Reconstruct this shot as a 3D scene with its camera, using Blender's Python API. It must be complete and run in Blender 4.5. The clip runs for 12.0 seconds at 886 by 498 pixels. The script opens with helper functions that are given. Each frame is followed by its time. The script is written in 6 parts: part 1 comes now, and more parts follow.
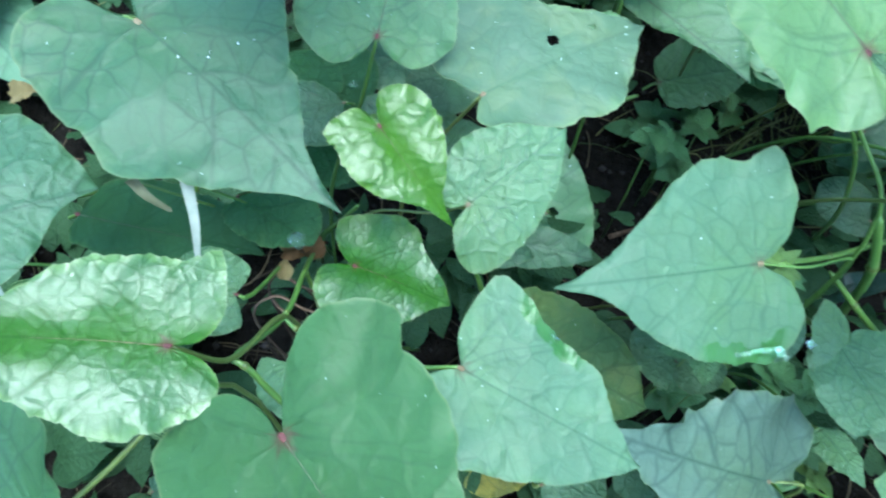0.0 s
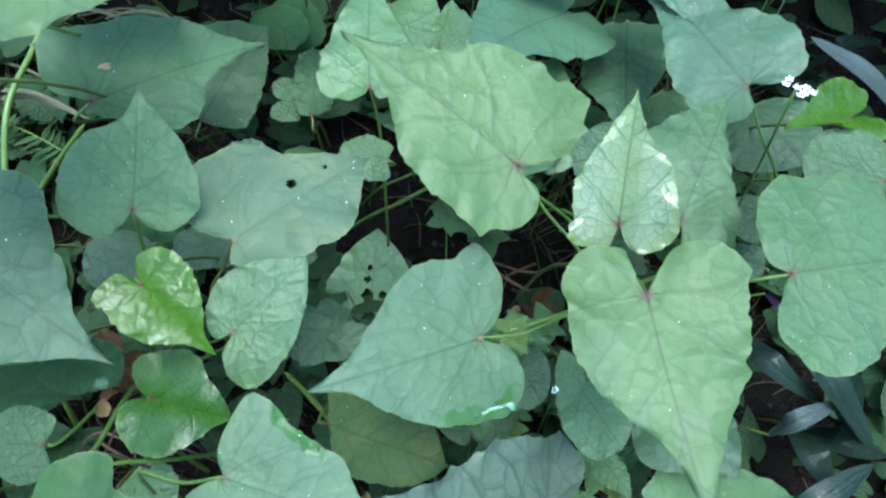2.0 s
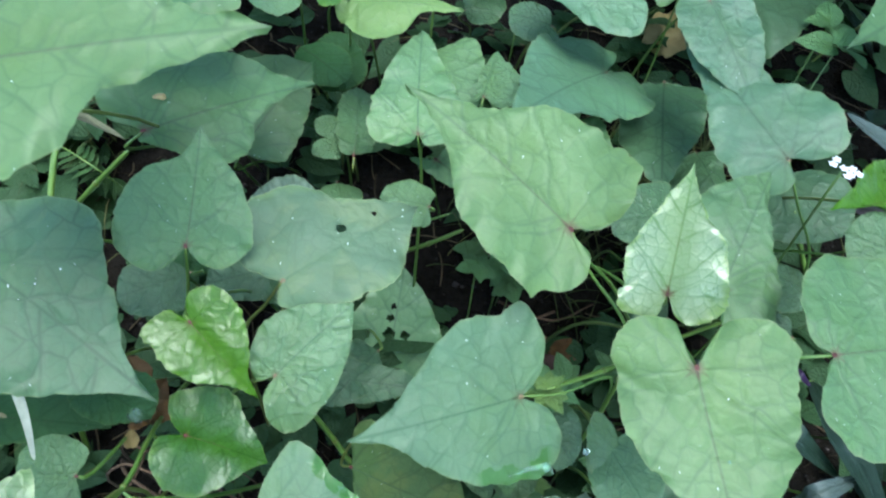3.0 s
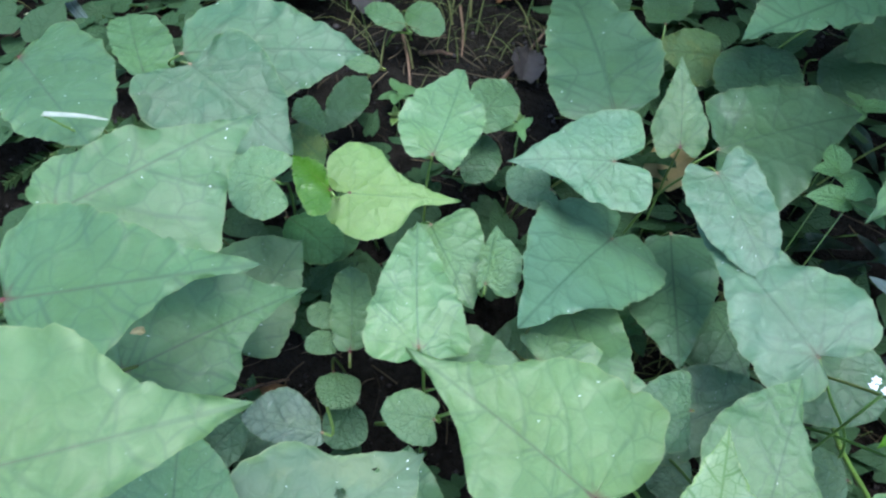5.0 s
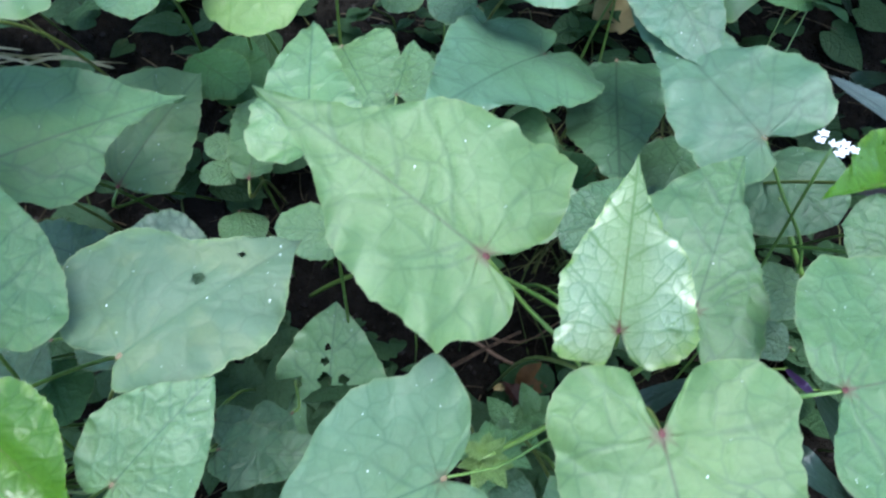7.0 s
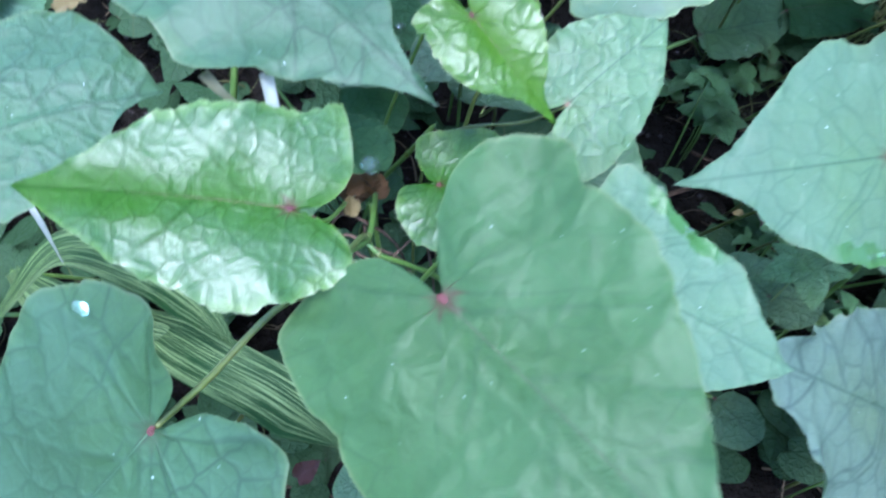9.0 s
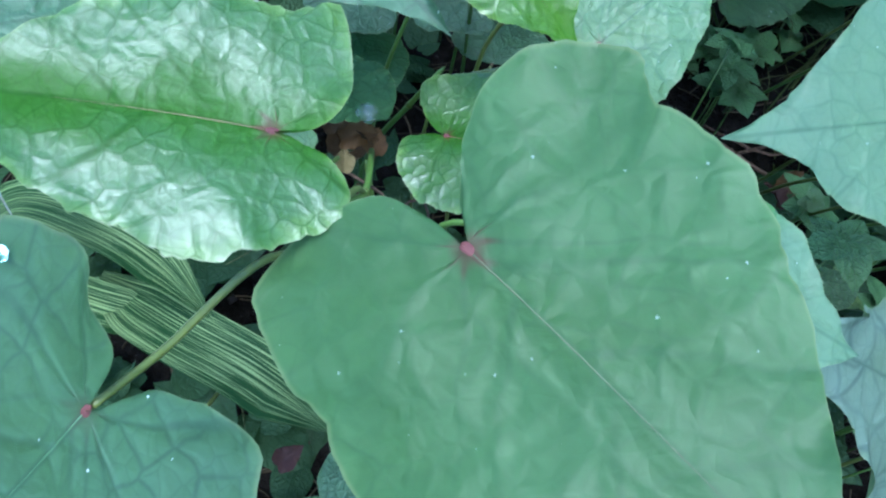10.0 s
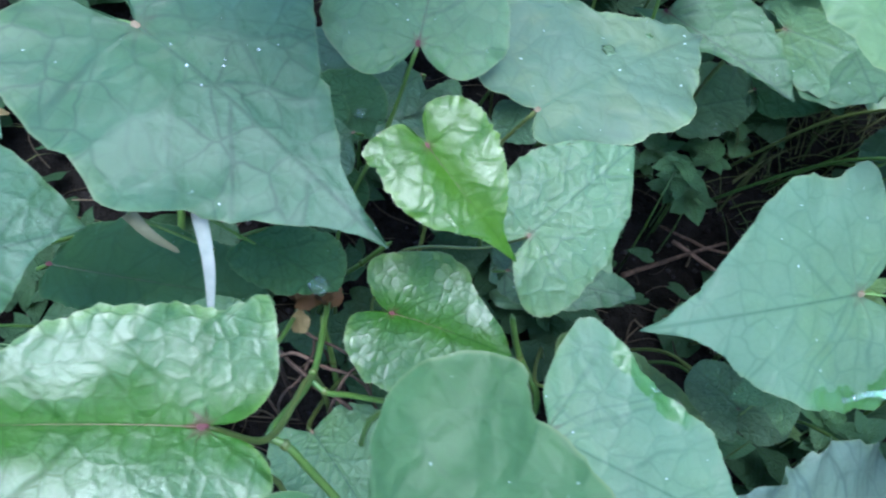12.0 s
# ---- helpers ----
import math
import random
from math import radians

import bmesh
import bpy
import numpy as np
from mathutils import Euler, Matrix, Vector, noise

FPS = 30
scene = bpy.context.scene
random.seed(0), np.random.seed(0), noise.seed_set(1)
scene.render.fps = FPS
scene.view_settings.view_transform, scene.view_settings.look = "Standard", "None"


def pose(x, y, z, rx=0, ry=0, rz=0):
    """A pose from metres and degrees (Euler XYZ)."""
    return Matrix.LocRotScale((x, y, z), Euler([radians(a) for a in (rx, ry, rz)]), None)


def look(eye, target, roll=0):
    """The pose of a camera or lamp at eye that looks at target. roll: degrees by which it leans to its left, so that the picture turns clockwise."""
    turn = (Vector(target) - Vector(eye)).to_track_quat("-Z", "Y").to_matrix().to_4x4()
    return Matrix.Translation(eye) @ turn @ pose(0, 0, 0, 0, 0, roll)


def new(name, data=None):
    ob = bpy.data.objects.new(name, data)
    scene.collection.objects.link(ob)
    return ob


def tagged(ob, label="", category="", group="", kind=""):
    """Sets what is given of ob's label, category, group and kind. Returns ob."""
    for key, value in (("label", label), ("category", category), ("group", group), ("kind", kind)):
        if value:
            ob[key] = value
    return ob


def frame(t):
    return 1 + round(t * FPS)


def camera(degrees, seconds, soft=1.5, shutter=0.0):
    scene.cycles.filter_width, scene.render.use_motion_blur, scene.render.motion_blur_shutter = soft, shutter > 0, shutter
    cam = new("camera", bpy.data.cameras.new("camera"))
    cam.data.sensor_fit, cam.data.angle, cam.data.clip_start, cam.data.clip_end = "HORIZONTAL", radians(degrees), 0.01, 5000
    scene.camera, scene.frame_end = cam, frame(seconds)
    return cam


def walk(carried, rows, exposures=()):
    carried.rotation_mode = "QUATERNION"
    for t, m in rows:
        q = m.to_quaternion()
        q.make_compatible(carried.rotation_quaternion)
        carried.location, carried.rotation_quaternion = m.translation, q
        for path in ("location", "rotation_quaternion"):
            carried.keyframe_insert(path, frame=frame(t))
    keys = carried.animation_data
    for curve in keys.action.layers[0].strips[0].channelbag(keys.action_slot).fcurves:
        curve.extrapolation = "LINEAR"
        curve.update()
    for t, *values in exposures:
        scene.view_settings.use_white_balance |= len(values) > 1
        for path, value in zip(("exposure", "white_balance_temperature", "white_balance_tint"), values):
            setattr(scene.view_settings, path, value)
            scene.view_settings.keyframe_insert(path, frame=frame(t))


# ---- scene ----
cam = camera(67.8, 12.0, soft=2.2, shutter=0.4)
ROWS = [
    (0, 0.0002, -0.0002, 0.4415, 29.53, -2.88, 5.06),
    (0.5, 0.0163, -0.013, 0.4491, 30.23, -3.78, 1.33),
    (1, 0.0463, -0.0264, 0.4745, 32.04, -1.61, -1.75),
    (1.5, 0.087, -0.0229, 0.4853, 33.84, -0.71, -5.15),
    (2, 0.0825, -0.0086, 0.5072, 34.62, -1.96, -5.8),
    (2.5, 0.0675, -0.0023, 0.5094, 36.1, -3.7, -4.47),
    (3, 0.0565, 0.0034, 0.5147, 36.77, -4.73, -2.82),
    (3.5, 0.0347, 0.0347, 0.5288, 37.06, -3.57, -2.21),
    (3.7, 0.0286, 0.0492, 0.5336, 37.88, -3.03, -2.2),
    (5.3, 0.0672, 0.102, 0.5554, 40.81, -3.47, -6.11),
    (5.5, 0.0756, 0.1005, 0.5546, 41.01, -3.52, -6.61),
    (6, 0.1069, 0.0837, 0.5205, 40.35, -2.06, -6.81),
    (6.5, 0.117, 0.067, 0.4824, 38.39, -1.91, -7.55),
    (6.7, 0.1154, 0.0637, 0.4747, 37.83, -1.87, -7.37),
    (8.3, 0.0174, -0.0079, 0.4406, 35.39, -3.44, -2.31),
    (8.5, 0.0001, -0.0148, 0.436, 33.82, -3.7, 0.46),
    (9, -0.0366, -0.0259, 0.3959, 31.95, -2.44, 2.2),
    (9.5, -0.0438, -0.0219, 0.368, 30.52, -3.75, 3.16),
    (10, -0.0415, -0.0163, 0.3657, 30.43, -4.1, 2.9),
    (10.5, -0.0399, -0.0066, 0.3761, 30.6, -2.58, 2.02),
    (11, -0.043, 0.0051, 0.3843, 31.74, -2.84, 2.09),
    (11.5, -0.0435, 0.017, 0.3985, 33.55, -3.74, 2.49),
    (12, -0.0318, 0.0153, 0.4033, 34.02, -4.89, 1.68),
]
EXPOSURES = [
    (0, 3.35, 5220, -8.5),
    (0.5, 3.18, 5220, 3.1),
    (1, 3.20, 5100, 10.5),
    (1.5, 3.18, 4930, 11.5),
    (2, 3.00, 5540, 2.0),
    (2.5, 2.95, 5704, -7.0),
    (3.5, 3.03, 5957, 2.0),
    (5.5, 2.99, 5650, 4.0),
    (6, 2.92, 5600, 0.0),
    (6.5, 3.09, 5680, 4.4),
    (8.5, 3.03, 5220, 7.0),
    (9, 3.42, 5056, 15.4),
    (9.5, 3.17, 5089, 6.8),
    (10, 3.17, 4960, 3.5),
    (10.5, 3.10, 4690, -4.5),
    (11, 3.07, 4690, -3.0),
    (11.5, 3.07, 4921, 2.0),
    (12, 3.10, 5136, 10.4),
]
walk(cam, [(t, pose(x, y, z, rx, ry, rz)) for t, x, y, z, rx, ry, rz in ROWS], EXPOSURES)

# ---- light: open shade under a pale sky ----
world = bpy.data.worlds.new("shade_sky")
scene.world = world
world.use_nodes = True
wn = world.node_tree
sky = wn.nodes.new("ShaderNodeTexSky")
sky.sky_type, sky.sun_disc = "NISHITA", False
sky.sun_elevation, sky.sun_rotation = radians(72), radians(165)
sky.dust_density, sky.air_density = 2.0, 1.0
back = wn.nodes["Background"]
wn.links.new(sky.outputs[0], back.inputs[0])
back.inputs[1].default_value = 0.15
sun_data = bpy.data.lights.new("sun", "SUN")
sun_data.energy, sun_data.angle, sun_data.color = 0.95, radians(32), (1.0, 0.98, 0.95)
sun = new("sun", sun_data)
sun.matrix_world = look((0.19, 0.0, 1.5), (0.1, 0.2, 0))

# ---- materials ----


class Nodes:
    """A small helper to chain shader nodes."""

    def __init__(self, name):
        self.mat = bpy.data.materials.new(name)
        self.mat.use_nodes = True
        self.tree = self.mat.node_tree
        self.bsdf = self.tree.nodes["Principled BSDF"]
        self.out = self.tree.nodes["Material Output"]

    def put(self, socket, value):
        if isinstance(value, bpy.types.NodeSocket):
            self.tree.links.new(value, socket)
        elif value is not None:
            socket.default_value = value

    def node(self, kind, *inputs, **settings):
        n = self.tree.nodes.new(kind)
        for key, value in settings.items():
            if key == "operation":
                n.operation = value
            elif key == "feature":
                n.feature = value
            elif key == "blend":
                n.blend_type = value
        for socket, value in zip(n.inputs, inputs):
            self.put(socket, value)
        return n

    def math(self, operation, a, b=None, c=None):
        return self.node("ShaderNodeMath", a, b, c, operation=operation).outputs[0]

    def mix(self, fac, a, b, blend="MIX"):
        n = self.tree.nodes.new("ShaderNodeMixRGB")
        n.blend_type = blend
        for socket, value in zip(n.inputs, (fac, a, b)):
            self.put(socket, value)
        return n.outputs[0]

    def ramp(self, value, lo, hi, out_lo=0.0, out_hi=1.0):
        n = self.tree.nodes.new("ShaderNodeMapRange")
        n.interpolation_type = "SMOOTHSTEP"
        for socket, v in zip(n.inputs, (value, lo, hi, out_lo, out_hi)):
            self.put(socket, v)
        return n.outputs[0]

    def noise(self, vector, scale, detail=3.0, rough=0.6):
        n = self.tree.nodes.new("ShaderNodeTexNoise")
        self.put(n.inputs["Vector"], vector)
        n.inputs["Scale"].default_value, n.inputs["Detail"].default_value, n.inputs["Roughness"].default_value = scale, detail, rough
        return n.outputs["Fac"]

    def voronoi(self, vector, scale, feature="F1"):
        n = self.tree.nodes.new("ShaderNodeTexVoronoi")
        n.feature = feature
        self.put(n.inputs["Vector"], vector)
        n.inputs["Scale"].default_value = scale
        return n

    def coords(self, which="Object"):
        return self.tree.nodes.new("ShaderNodeTexCoord").outputs[which]

    def bump(self, height, strength, distance):
        n = self.tree.nodes.new("ShaderNodeBump")
        n.inputs["Strength"].default_value, n.inputs["Distance"].default_value = strength, distance
        self.put(n.inputs["Height"], height)
        self.put(self.bsdf.inputs["Normal"], n.outputs[0])
        return n.outputs[0]


def leaf_material(name, base, vein, rough=0.48, gloss=0.38, side=0.75, net=0.8, specks=1.0, yellow=0.0, through_light=0.22, puff=0.00028, blush=0.0, margin=0.14, wet=0.0, wet_from=-0.14, wet_to=0.40, ribs=3.8, mottle=1.0, net_scale=8.0, bold=0.0, outer_blue=0.6):
    """A leaf blade: midrib, side veins that bend forward, veins that fan into the lobes, and a quilted net between them, laid out along the blade's own length and width."""
    base, vein = [(c[0] * 1.2, c[1], c[2] * 1.24) for c in (base, vein)]
    k = Nodes(name)
    uv = k.coords("UV")
    rnd = k.tree.nodes.new("ShaderNodeObjectInfo").outputs["Random"]
    shift = k.node("ShaderNodeCombineXYZ", k.math("MULTIPLY", rnd, 37.0), k.math("MULTIPLY", rnd, 19.0), 0.0).outputs[0]
    own = k.node("ShaderNodeVectorMath", uv, shift, operation="ADD").outputs[0]
    sep = k.node("ShaderNodeSeparateXYZ", uv)
    v = sep.outputs[1]
    a_true = k.math("ABSOLUTE", v)
    bend = k.tree.nodes.new("ShaderNodeTexNoise")
    k.put(bend.inputs["Vector"], own)
    bend.inputs["Scale"].default_value, bend.inputs["Detail"].default_value = 3.2, 2.0
    bends = k.node("ShaderNodeSeparateXYZ", bend.outputs["Color"])
    u = k.math("ADD", sep.outputs[0], k.math("MULTIPLY", k.math("SUBTRACT", bends.outputs[0], 0.5), 0.16))
    a = k.math("ADD", a_true, k.math("MULTIPLY", k.math("SUBTRACT", bends.outputs[1], 0.5), k.ramp(a_true, 0.0, 0.2, 0.0, 0.14)))
    upper = k.math("GREATER_THAN", v, 0.0)
    mid = k.math("MULTIPLY", k.ramp(a_true, 0.003, 0.012, 1.0, 0.0), k.ramp(sep.outputs[0], -0.01, 0.02))
    # side veins leave the midrib and bend forward
    along = k.math("SUBTRACT", u, k.math("ADD", k.math("MULTIPLY", a, 0.8), k.math("MULTIPLY", k.math("MULTIPLY", a, a), 0.6)))
    ladder = k.math("MULTIPLY", k.math("ADD", along, k.math("MULTIPLY", upper, 0.07)), ribs)
    pin = k.math("ABSOLUTE", k.math("SUBTRACT", k.math("FRACT", ladder), 0.5))
    front = k.math("GREATER_THAN", along, 0.0)
    pins = k.math("MULTIPLY", k.ramp(pin, 0.01, 0.075, 1.0, 0.0), front)
    # veins that fan out from the stalk into the lobes
    ray = k.math("MULTIPLY", k.math("ARCTAN2", a, u), 1.0)
    reach = k.math("SQRT", k.math("ADD", k.math("MULTIPLY", u, u), k.math("MULTIPLY", a, a)))
    fan = k.math("ABSOLUTE", k.math("SUBTRACT", k.math("FRACT", ray), 0.5))
    fans = k.math("MULTIPLY", k.ramp(fan, 0.01, 0.07, 1.0, 0.0), k.math("SUBTRACT", 1.0, front))
    arch = k.math("MULTIPLY", k.ramp(k.math("ABSOLUTE", along), 0.002, 0.016, 1.0, 0.0), k.ramp(reach, 0.02, 0.06))
    lines = k.math("MULTIPLY", k.math("MAXIMUM", k.math("MAXIMUM", pins, fans), arch), k.ramp(a_true, 0.22, 0.5, 1.0, 0.35))
    # the net fills the fields between those veins
    jog = k.tree.nodes.new("ShaderNodeTexNoise")
    k.put(jog.inputs["Vector"], own)
    jog.inputs["Scale"].default_value = 6.0
    field = k.mix(0.09, own, jog.outputs["Color"], "ADD")

    def cells(scale, chance):
        n = k.tree.nodes.new("ShaderNodeTexVoronoi")
        n.voronoi_dimensions, n.feature = "2D", "DISTANCE_TO_EDGE"
        k.put(n.inputs["Vector"], field)
        n.inputs["Scale"].default_value, n.inputs["Randomness"].default_value = scale, chance
        return n.outputs["Distance"]

    wide, narrow = cells(net_scale, 0.85), cells(net_scale * 2.4, 0.9)
    nets = k.math("MAXIMUM", k.ramp(wide, 0.0, 0.075 + 0.06 * bold, 1.0, 0.0), k.ramp(narrow, 0.0, 0.09, 0.45, 0.0))
    fade = k.ramp(k.noise(own, 3.0, 2.0), 0.35, 0.62, 0.35 + 0.5 * bold, 1.0)
    veins = k.math("MAXIMUM", k.math("MULTIPLY", mid, 0.8), k.math("MULTIPLY", fade, k.math("MAXIMUM", k.math("MULTIPLY", lines, side), k.math("MULTIPLY", nets, net * 0.8))))
    patch = k.noise(own, 2.3, 4.0)
    fine = k.noise(own, 45.0, 3.0)
    lively = k.math("ADD", k.math("MULTIPLY", patch, 0.5 * mottle), k.math("MULTIPLY", fine, 0.2))
    lively = k.math("ADD", lively, k.math("MULTIPLY", rnd, 0.35))
    tone = k.mix(k.ramp(lively, 0.25, 0.8), tuple(c * 0.74 for c in base) + (1,), tuple(min(1, c * 1.24) for c in base) + (1,))
    # greener round the stalk and the midrib, bluer further out
    outer_tone = k.math("ADD", k.noise(own, 2.1, 3.0), k.math("MULTIPLY", k.math("ADD", a_true, k.math("MULTIPLY", sep.outputs[0], 0.5)), 0.45))
    tone = k.mix(k.ramp(outer_tone, 0.45, 0.85, 0.0, outer_blue), tone, (base[0] * 1.02 + 0.006, base[1] * 1.04 + 0.004, base[2] * 1.22 + 0.004, 1))
    tone = k.mix(k.ramp(outer_tone, 0.35, 0.62, outer_blue * 0.7, 0.0), tone, (base[0] * 0.9, base[1] * 0.95, base[2] * 0.6, 1))
    if yellow:
        tone = k.mix(k.math("MULTIPLY", k.ramp(k.noise(own, 3.1, 4.0), 0.48, 0.62), yellow), tone, (0.22, 0.19, 0.03, 1))
        spot = k.ramp(k.noise(own, 16.0, 3.0), 0.68, 0.74)
        tone = k.mix(k.math("MULTIPLY", spot, yellow), tone, (0.05, 0.03, 0.015, 1))
    border = k.tree.nodes.new("ShaderNodeUVMap")
    border.uv_map = "border"
    out_there = k.node("ShaderNodeSeparateXYZ", border.outputs[0]).outputs[0]
    uneven = k.math("ADD", out_there, k.math("MULTIPLY", k.math("SUBTRACT", k.noise(own, 6.0, 3.0), 0.5), 0.5))
    tone = k.mix(k.math("MULTIPLY", k.ramp(uneven, 0.84, 1.08), margin), tone, (0.125, 0.215, 0.028, 1))
    colour = k.mix(k.math("MULTIPLY", veins, 0.78 + 0.2 * bold), tone, (*vein, 1))
    colour = k.mix(k.ramp(out_there, 0.975, 1.0, 0.0, 0.35), colour, (0.18, 0.20, 0.09, 1))
    # dried drops and dust: sparse pale flecks
    dots = k.voronoi(own, 27.0)
    picks = k.node("ShaderNodeSeparateXYZ", dots.outputs["Color"])
    chosen = k.math("GREATER_THAN", picks.outputs[0], 0.62)
    size = k.math("ADD", 0.03, k.math("MULTIPLY", picks.outputs[1], 0.10))
    fleck = k.math("MULTIPLY", k.math("LESS_THAN", k.math("ADD", dots.outputs["Distance"], k.math("MULTIPLY", k.math("SUBTRACT", k.noise(own, 130.0, 2.0), 0.4), 0.28)), size), chosen)
    fleck = k.math("MULTIPLY", k.math("MULTIPLY", fleck, k.ramp(k.noise(own, 2.3, 2.0), 0.41, 0.53)), specks)
    colour = k.mix(fleck, colour, (0.55, 0.62, 0.58, 1))
    if blush:
        near = k.math("SQRT", k.math("ADD", k.math("MULTIPLY", sep.outputs[0], sep.outputs[0]), k.math("MULTIPLY", v, v)))
        rim = k.math("ADD", near, k.math("MULTIPLY", k.math("SUBTRACT", 1.0, k.math("MAXIMUM", lines, mid)), 0.03))
        colour = k.mix(k.math("MULTIPLY", k.ramp(rim, 0.030, 0.085, 1.0, 0.0), blush), colour, (0.060, 0.020, 0.014, 1))
    gloss_of = k.math("ADD", k.math("MULTIPLY", k.math("SUBTRACT", k.noise(own, 7.0, 3.0), 0.5), 0.2), rough)
    if wet:
        # a soaked patch at one edge
        soaked = k.math("MULTIPLY", k.ramp(k.math("ADD", out_there, k.math("MULTIPLY", k.math("SUBTRACT", k.noise(own, 9.0, 2.0), 0.5), 0.35)), 0.76, 0.80), k.math("GREATER_THAN", v, 0.12))
        soaked = k.math("MULTIPLY", soaked, k.math("MULTIPLY", k.ramp(sep.outputs[0], wet_from, wet_from + 0.06), k.ramp(sep.outputs[0], wet_to - 0.1, wet_to, 1.0, 0.0)))
        soaked = k.math("MULTIPLY", soaked, wet)
        colour = k.mix(soaked, colour, (0.040, 0.120, 0.020, 1))
        gloss_of = k.math("ADD", k.math("MULTIPLY", gloss_of, k.math("SUBTRACT", 1.0, soaked)), k.math("MULTIPLY", soaked, 0.12))
    k.put(k.bsdf.inputs["Base Color"], colour)
    k.put(k.bsdf.inputs["Roughness"], gloss_of)
    k.bsdf.inputs["Specular IOR Level"].default_value = gloss
    if not outer_blue:
        # sheen of young blades laid on by mask: strong outward, weak at the midrib
        sheen_mask = k.math("ADD", a_true, k.math("MULTIPLY", k.math("SUBTRACT", k.noise(own, 4.0, 3.0), 0.5), 0.3))
        k.put(k.bsdf.inputs["Specular IOR Level"], k.math("MULTIPLY", k.ramp(sheen_mask, 0.0, 0.24, 0.15, 1.25), k.math("SUBTRACT", gloss, k.math("MULTIPLY", veins, gloss * 0.7))))
    dome = k.math("ADD", k.ramp(wide, 0.0, 0.3), k.math("MULTIPLY", k.ramp(narrow, 0.0, 0.3), 0.22))
    sunk = k.math("MAXIMUM", k.math("MULTIPLY", k.ramp(pin, 0.0, 0.2, 1.0, 0.0), front), k.math("MULTIPLY", k.ramp(fan, 0.0, 0.16, 1.0, 0.0), k.math("SUBTRACT", 1.0, front)))
    furrow = k.math("MAXIMUM", k.ramp(a_true, 0.0, 0.05, 1.4, 0.0), k.math("MULTIPLY", k.math("MULTIPLY", sunk, k.ramp(a_true, 0.22, 0.5, 1.0, 0.35)), side * 1.1))
    height = k.math("ADD", k.math("SUBTRACT", dome, furrow), k.math("MULTIPLY", fine, 0.12))
    normal = k.bump(height, 1.0, puff)
    glow = k.tree.nodes.new("ShaderNodeBsdfTranslucent")
    k.put(glow.inputs[0], k.mix(0.5, colour, (0.12, 0.22, 0.03, 1)))
    k.put(glow.inputs[1], normal)
    both = k.tree.nodes.new("ShaderNodeMixShader")
    k.put(both.inputs[0], through_light)
    k.put(both.inputs[1], k.bsdf.outputs[0])
    k.put(both.inputs[2], glow.outputs[0])
    k.put(k.out.inputs[0], both.outputs[0])
    return k.mat


def plain_material(name, a, b, scale=60.0, rough=0.6, gloss=0.3, relief=0.3, stretch=(1, 1, 1), depth=0.001):
    """Two tones of one colour in grain and stains."""
    k = Nodes(name)
    at = k.node("ShaderNodeVectorMath", k.coords("Object"), stretch, operation="MULTIPLY").outputs[0]
    rnd = k.tree.nodes.new("ShaderNodeObjectInfo").outputs["Random"]
    mixv = k.math("ADD", k.math("MULTIPLY", k.noise(at, scale, 4.0), 0.7), k.math("MULTIPLY", k.noise(at, scale * 0.17, 2.0), 0.4))
    mixv = k.math("ADD", mixv, k.math("MULTIPLY", k.math("SUBTRACT", rnd, 0.5), 0.3))
    k.put(k.bsdf.inputs["Base Color"], k.mix(k.ramp(mixv, 0.3, 0.8), (*a, 1), (*b, 1)))
    k.put(k.bsdf.inputs["Roughness"], rough)
    k.bsdf.inputs["Specular IOR Level"].default_value = gloss
    k.bump(k.noise(at, scale * 2, 4.0), relief, depth)
    return k.mat


def island_material(name, a, b, rough=0.8):
    k = Nodes(name)
    isl = k.tree.nodes.new("ShaderNodeNewGeometry").outputs["Random Per Island"]
    grain = k.noise(k.coords("Object"), 300.0, 3.0)
    k.put(k.bsdf.inputs["Base Color"], k.mix(k.math("ADD", k.math("MULTIPLY", isl, 0.75), k.math("MULTIPLY", grain, 0.25)), (*a, 1), (*b, 1)))
    k.put(k.bsdf.inputs["Roughness"], rough)
    k.bsdf.inputs["Specular IOR Level"].default_value = 0.02
    k.bump(grain, 0.4, 0.0006)
    return k.mat


# each kind of blade: material, what it looks like, gloss of relief in the mesh
MID = (leaf_material("leaf_green", (0.055, 0.130, 0.040), (0.026, 0.07, 0.03), blush=0.75), "matt mid-green", 0.5)
DULL = (leaf_material("leaf_greyish", (0.032, 0.067, 0.026), (0.024, 0.050, 0.021), gloss=0.25, rough=0.6, net=0.95, side=0.6, yellow=0.06), "dull greyish-green", 0.6)
DEEP = (leaf_material("leaf_deep", (0.042, 0.106, 0.038), (0.014, 0.043, 0.019), net=0.95, blush=0.25), "deep bluish-green", 0.5)
LIGHT = (leaf_material("leaf_light", (0.077, 0.157, 0.044), (0.038, 0.088, 0.030), blush=0.8), "light green", 0.8)
FRESH = (leaf_material("leaf_fresh", (0.081, 0.174, 0.057), (0.032, 0.085, 0.038), rough=0.42, blush=0.5), "fresh pale green", 0.7)
LIME = (leaf_material("leaf_lime", (0.105, 0.205, 0.042), (0.07, 0.15, 0.035), specks=0.1), "yellowish lime-green", 0.5)
YOUNG = (leaf_material("leaf_young", (0.052, 0.150, 0.008), (0.030, 0.095, 0.008), rough=0.30, gloss=0.42, net=1.0, specks=0.0, outer_blue=0.0, puff=0.00016, side=0.8, blush=0.6, margin=0.5, mottle=0.4, ribs=3.8, net_scale=7.0), "glossy bright-green young", 1.3)
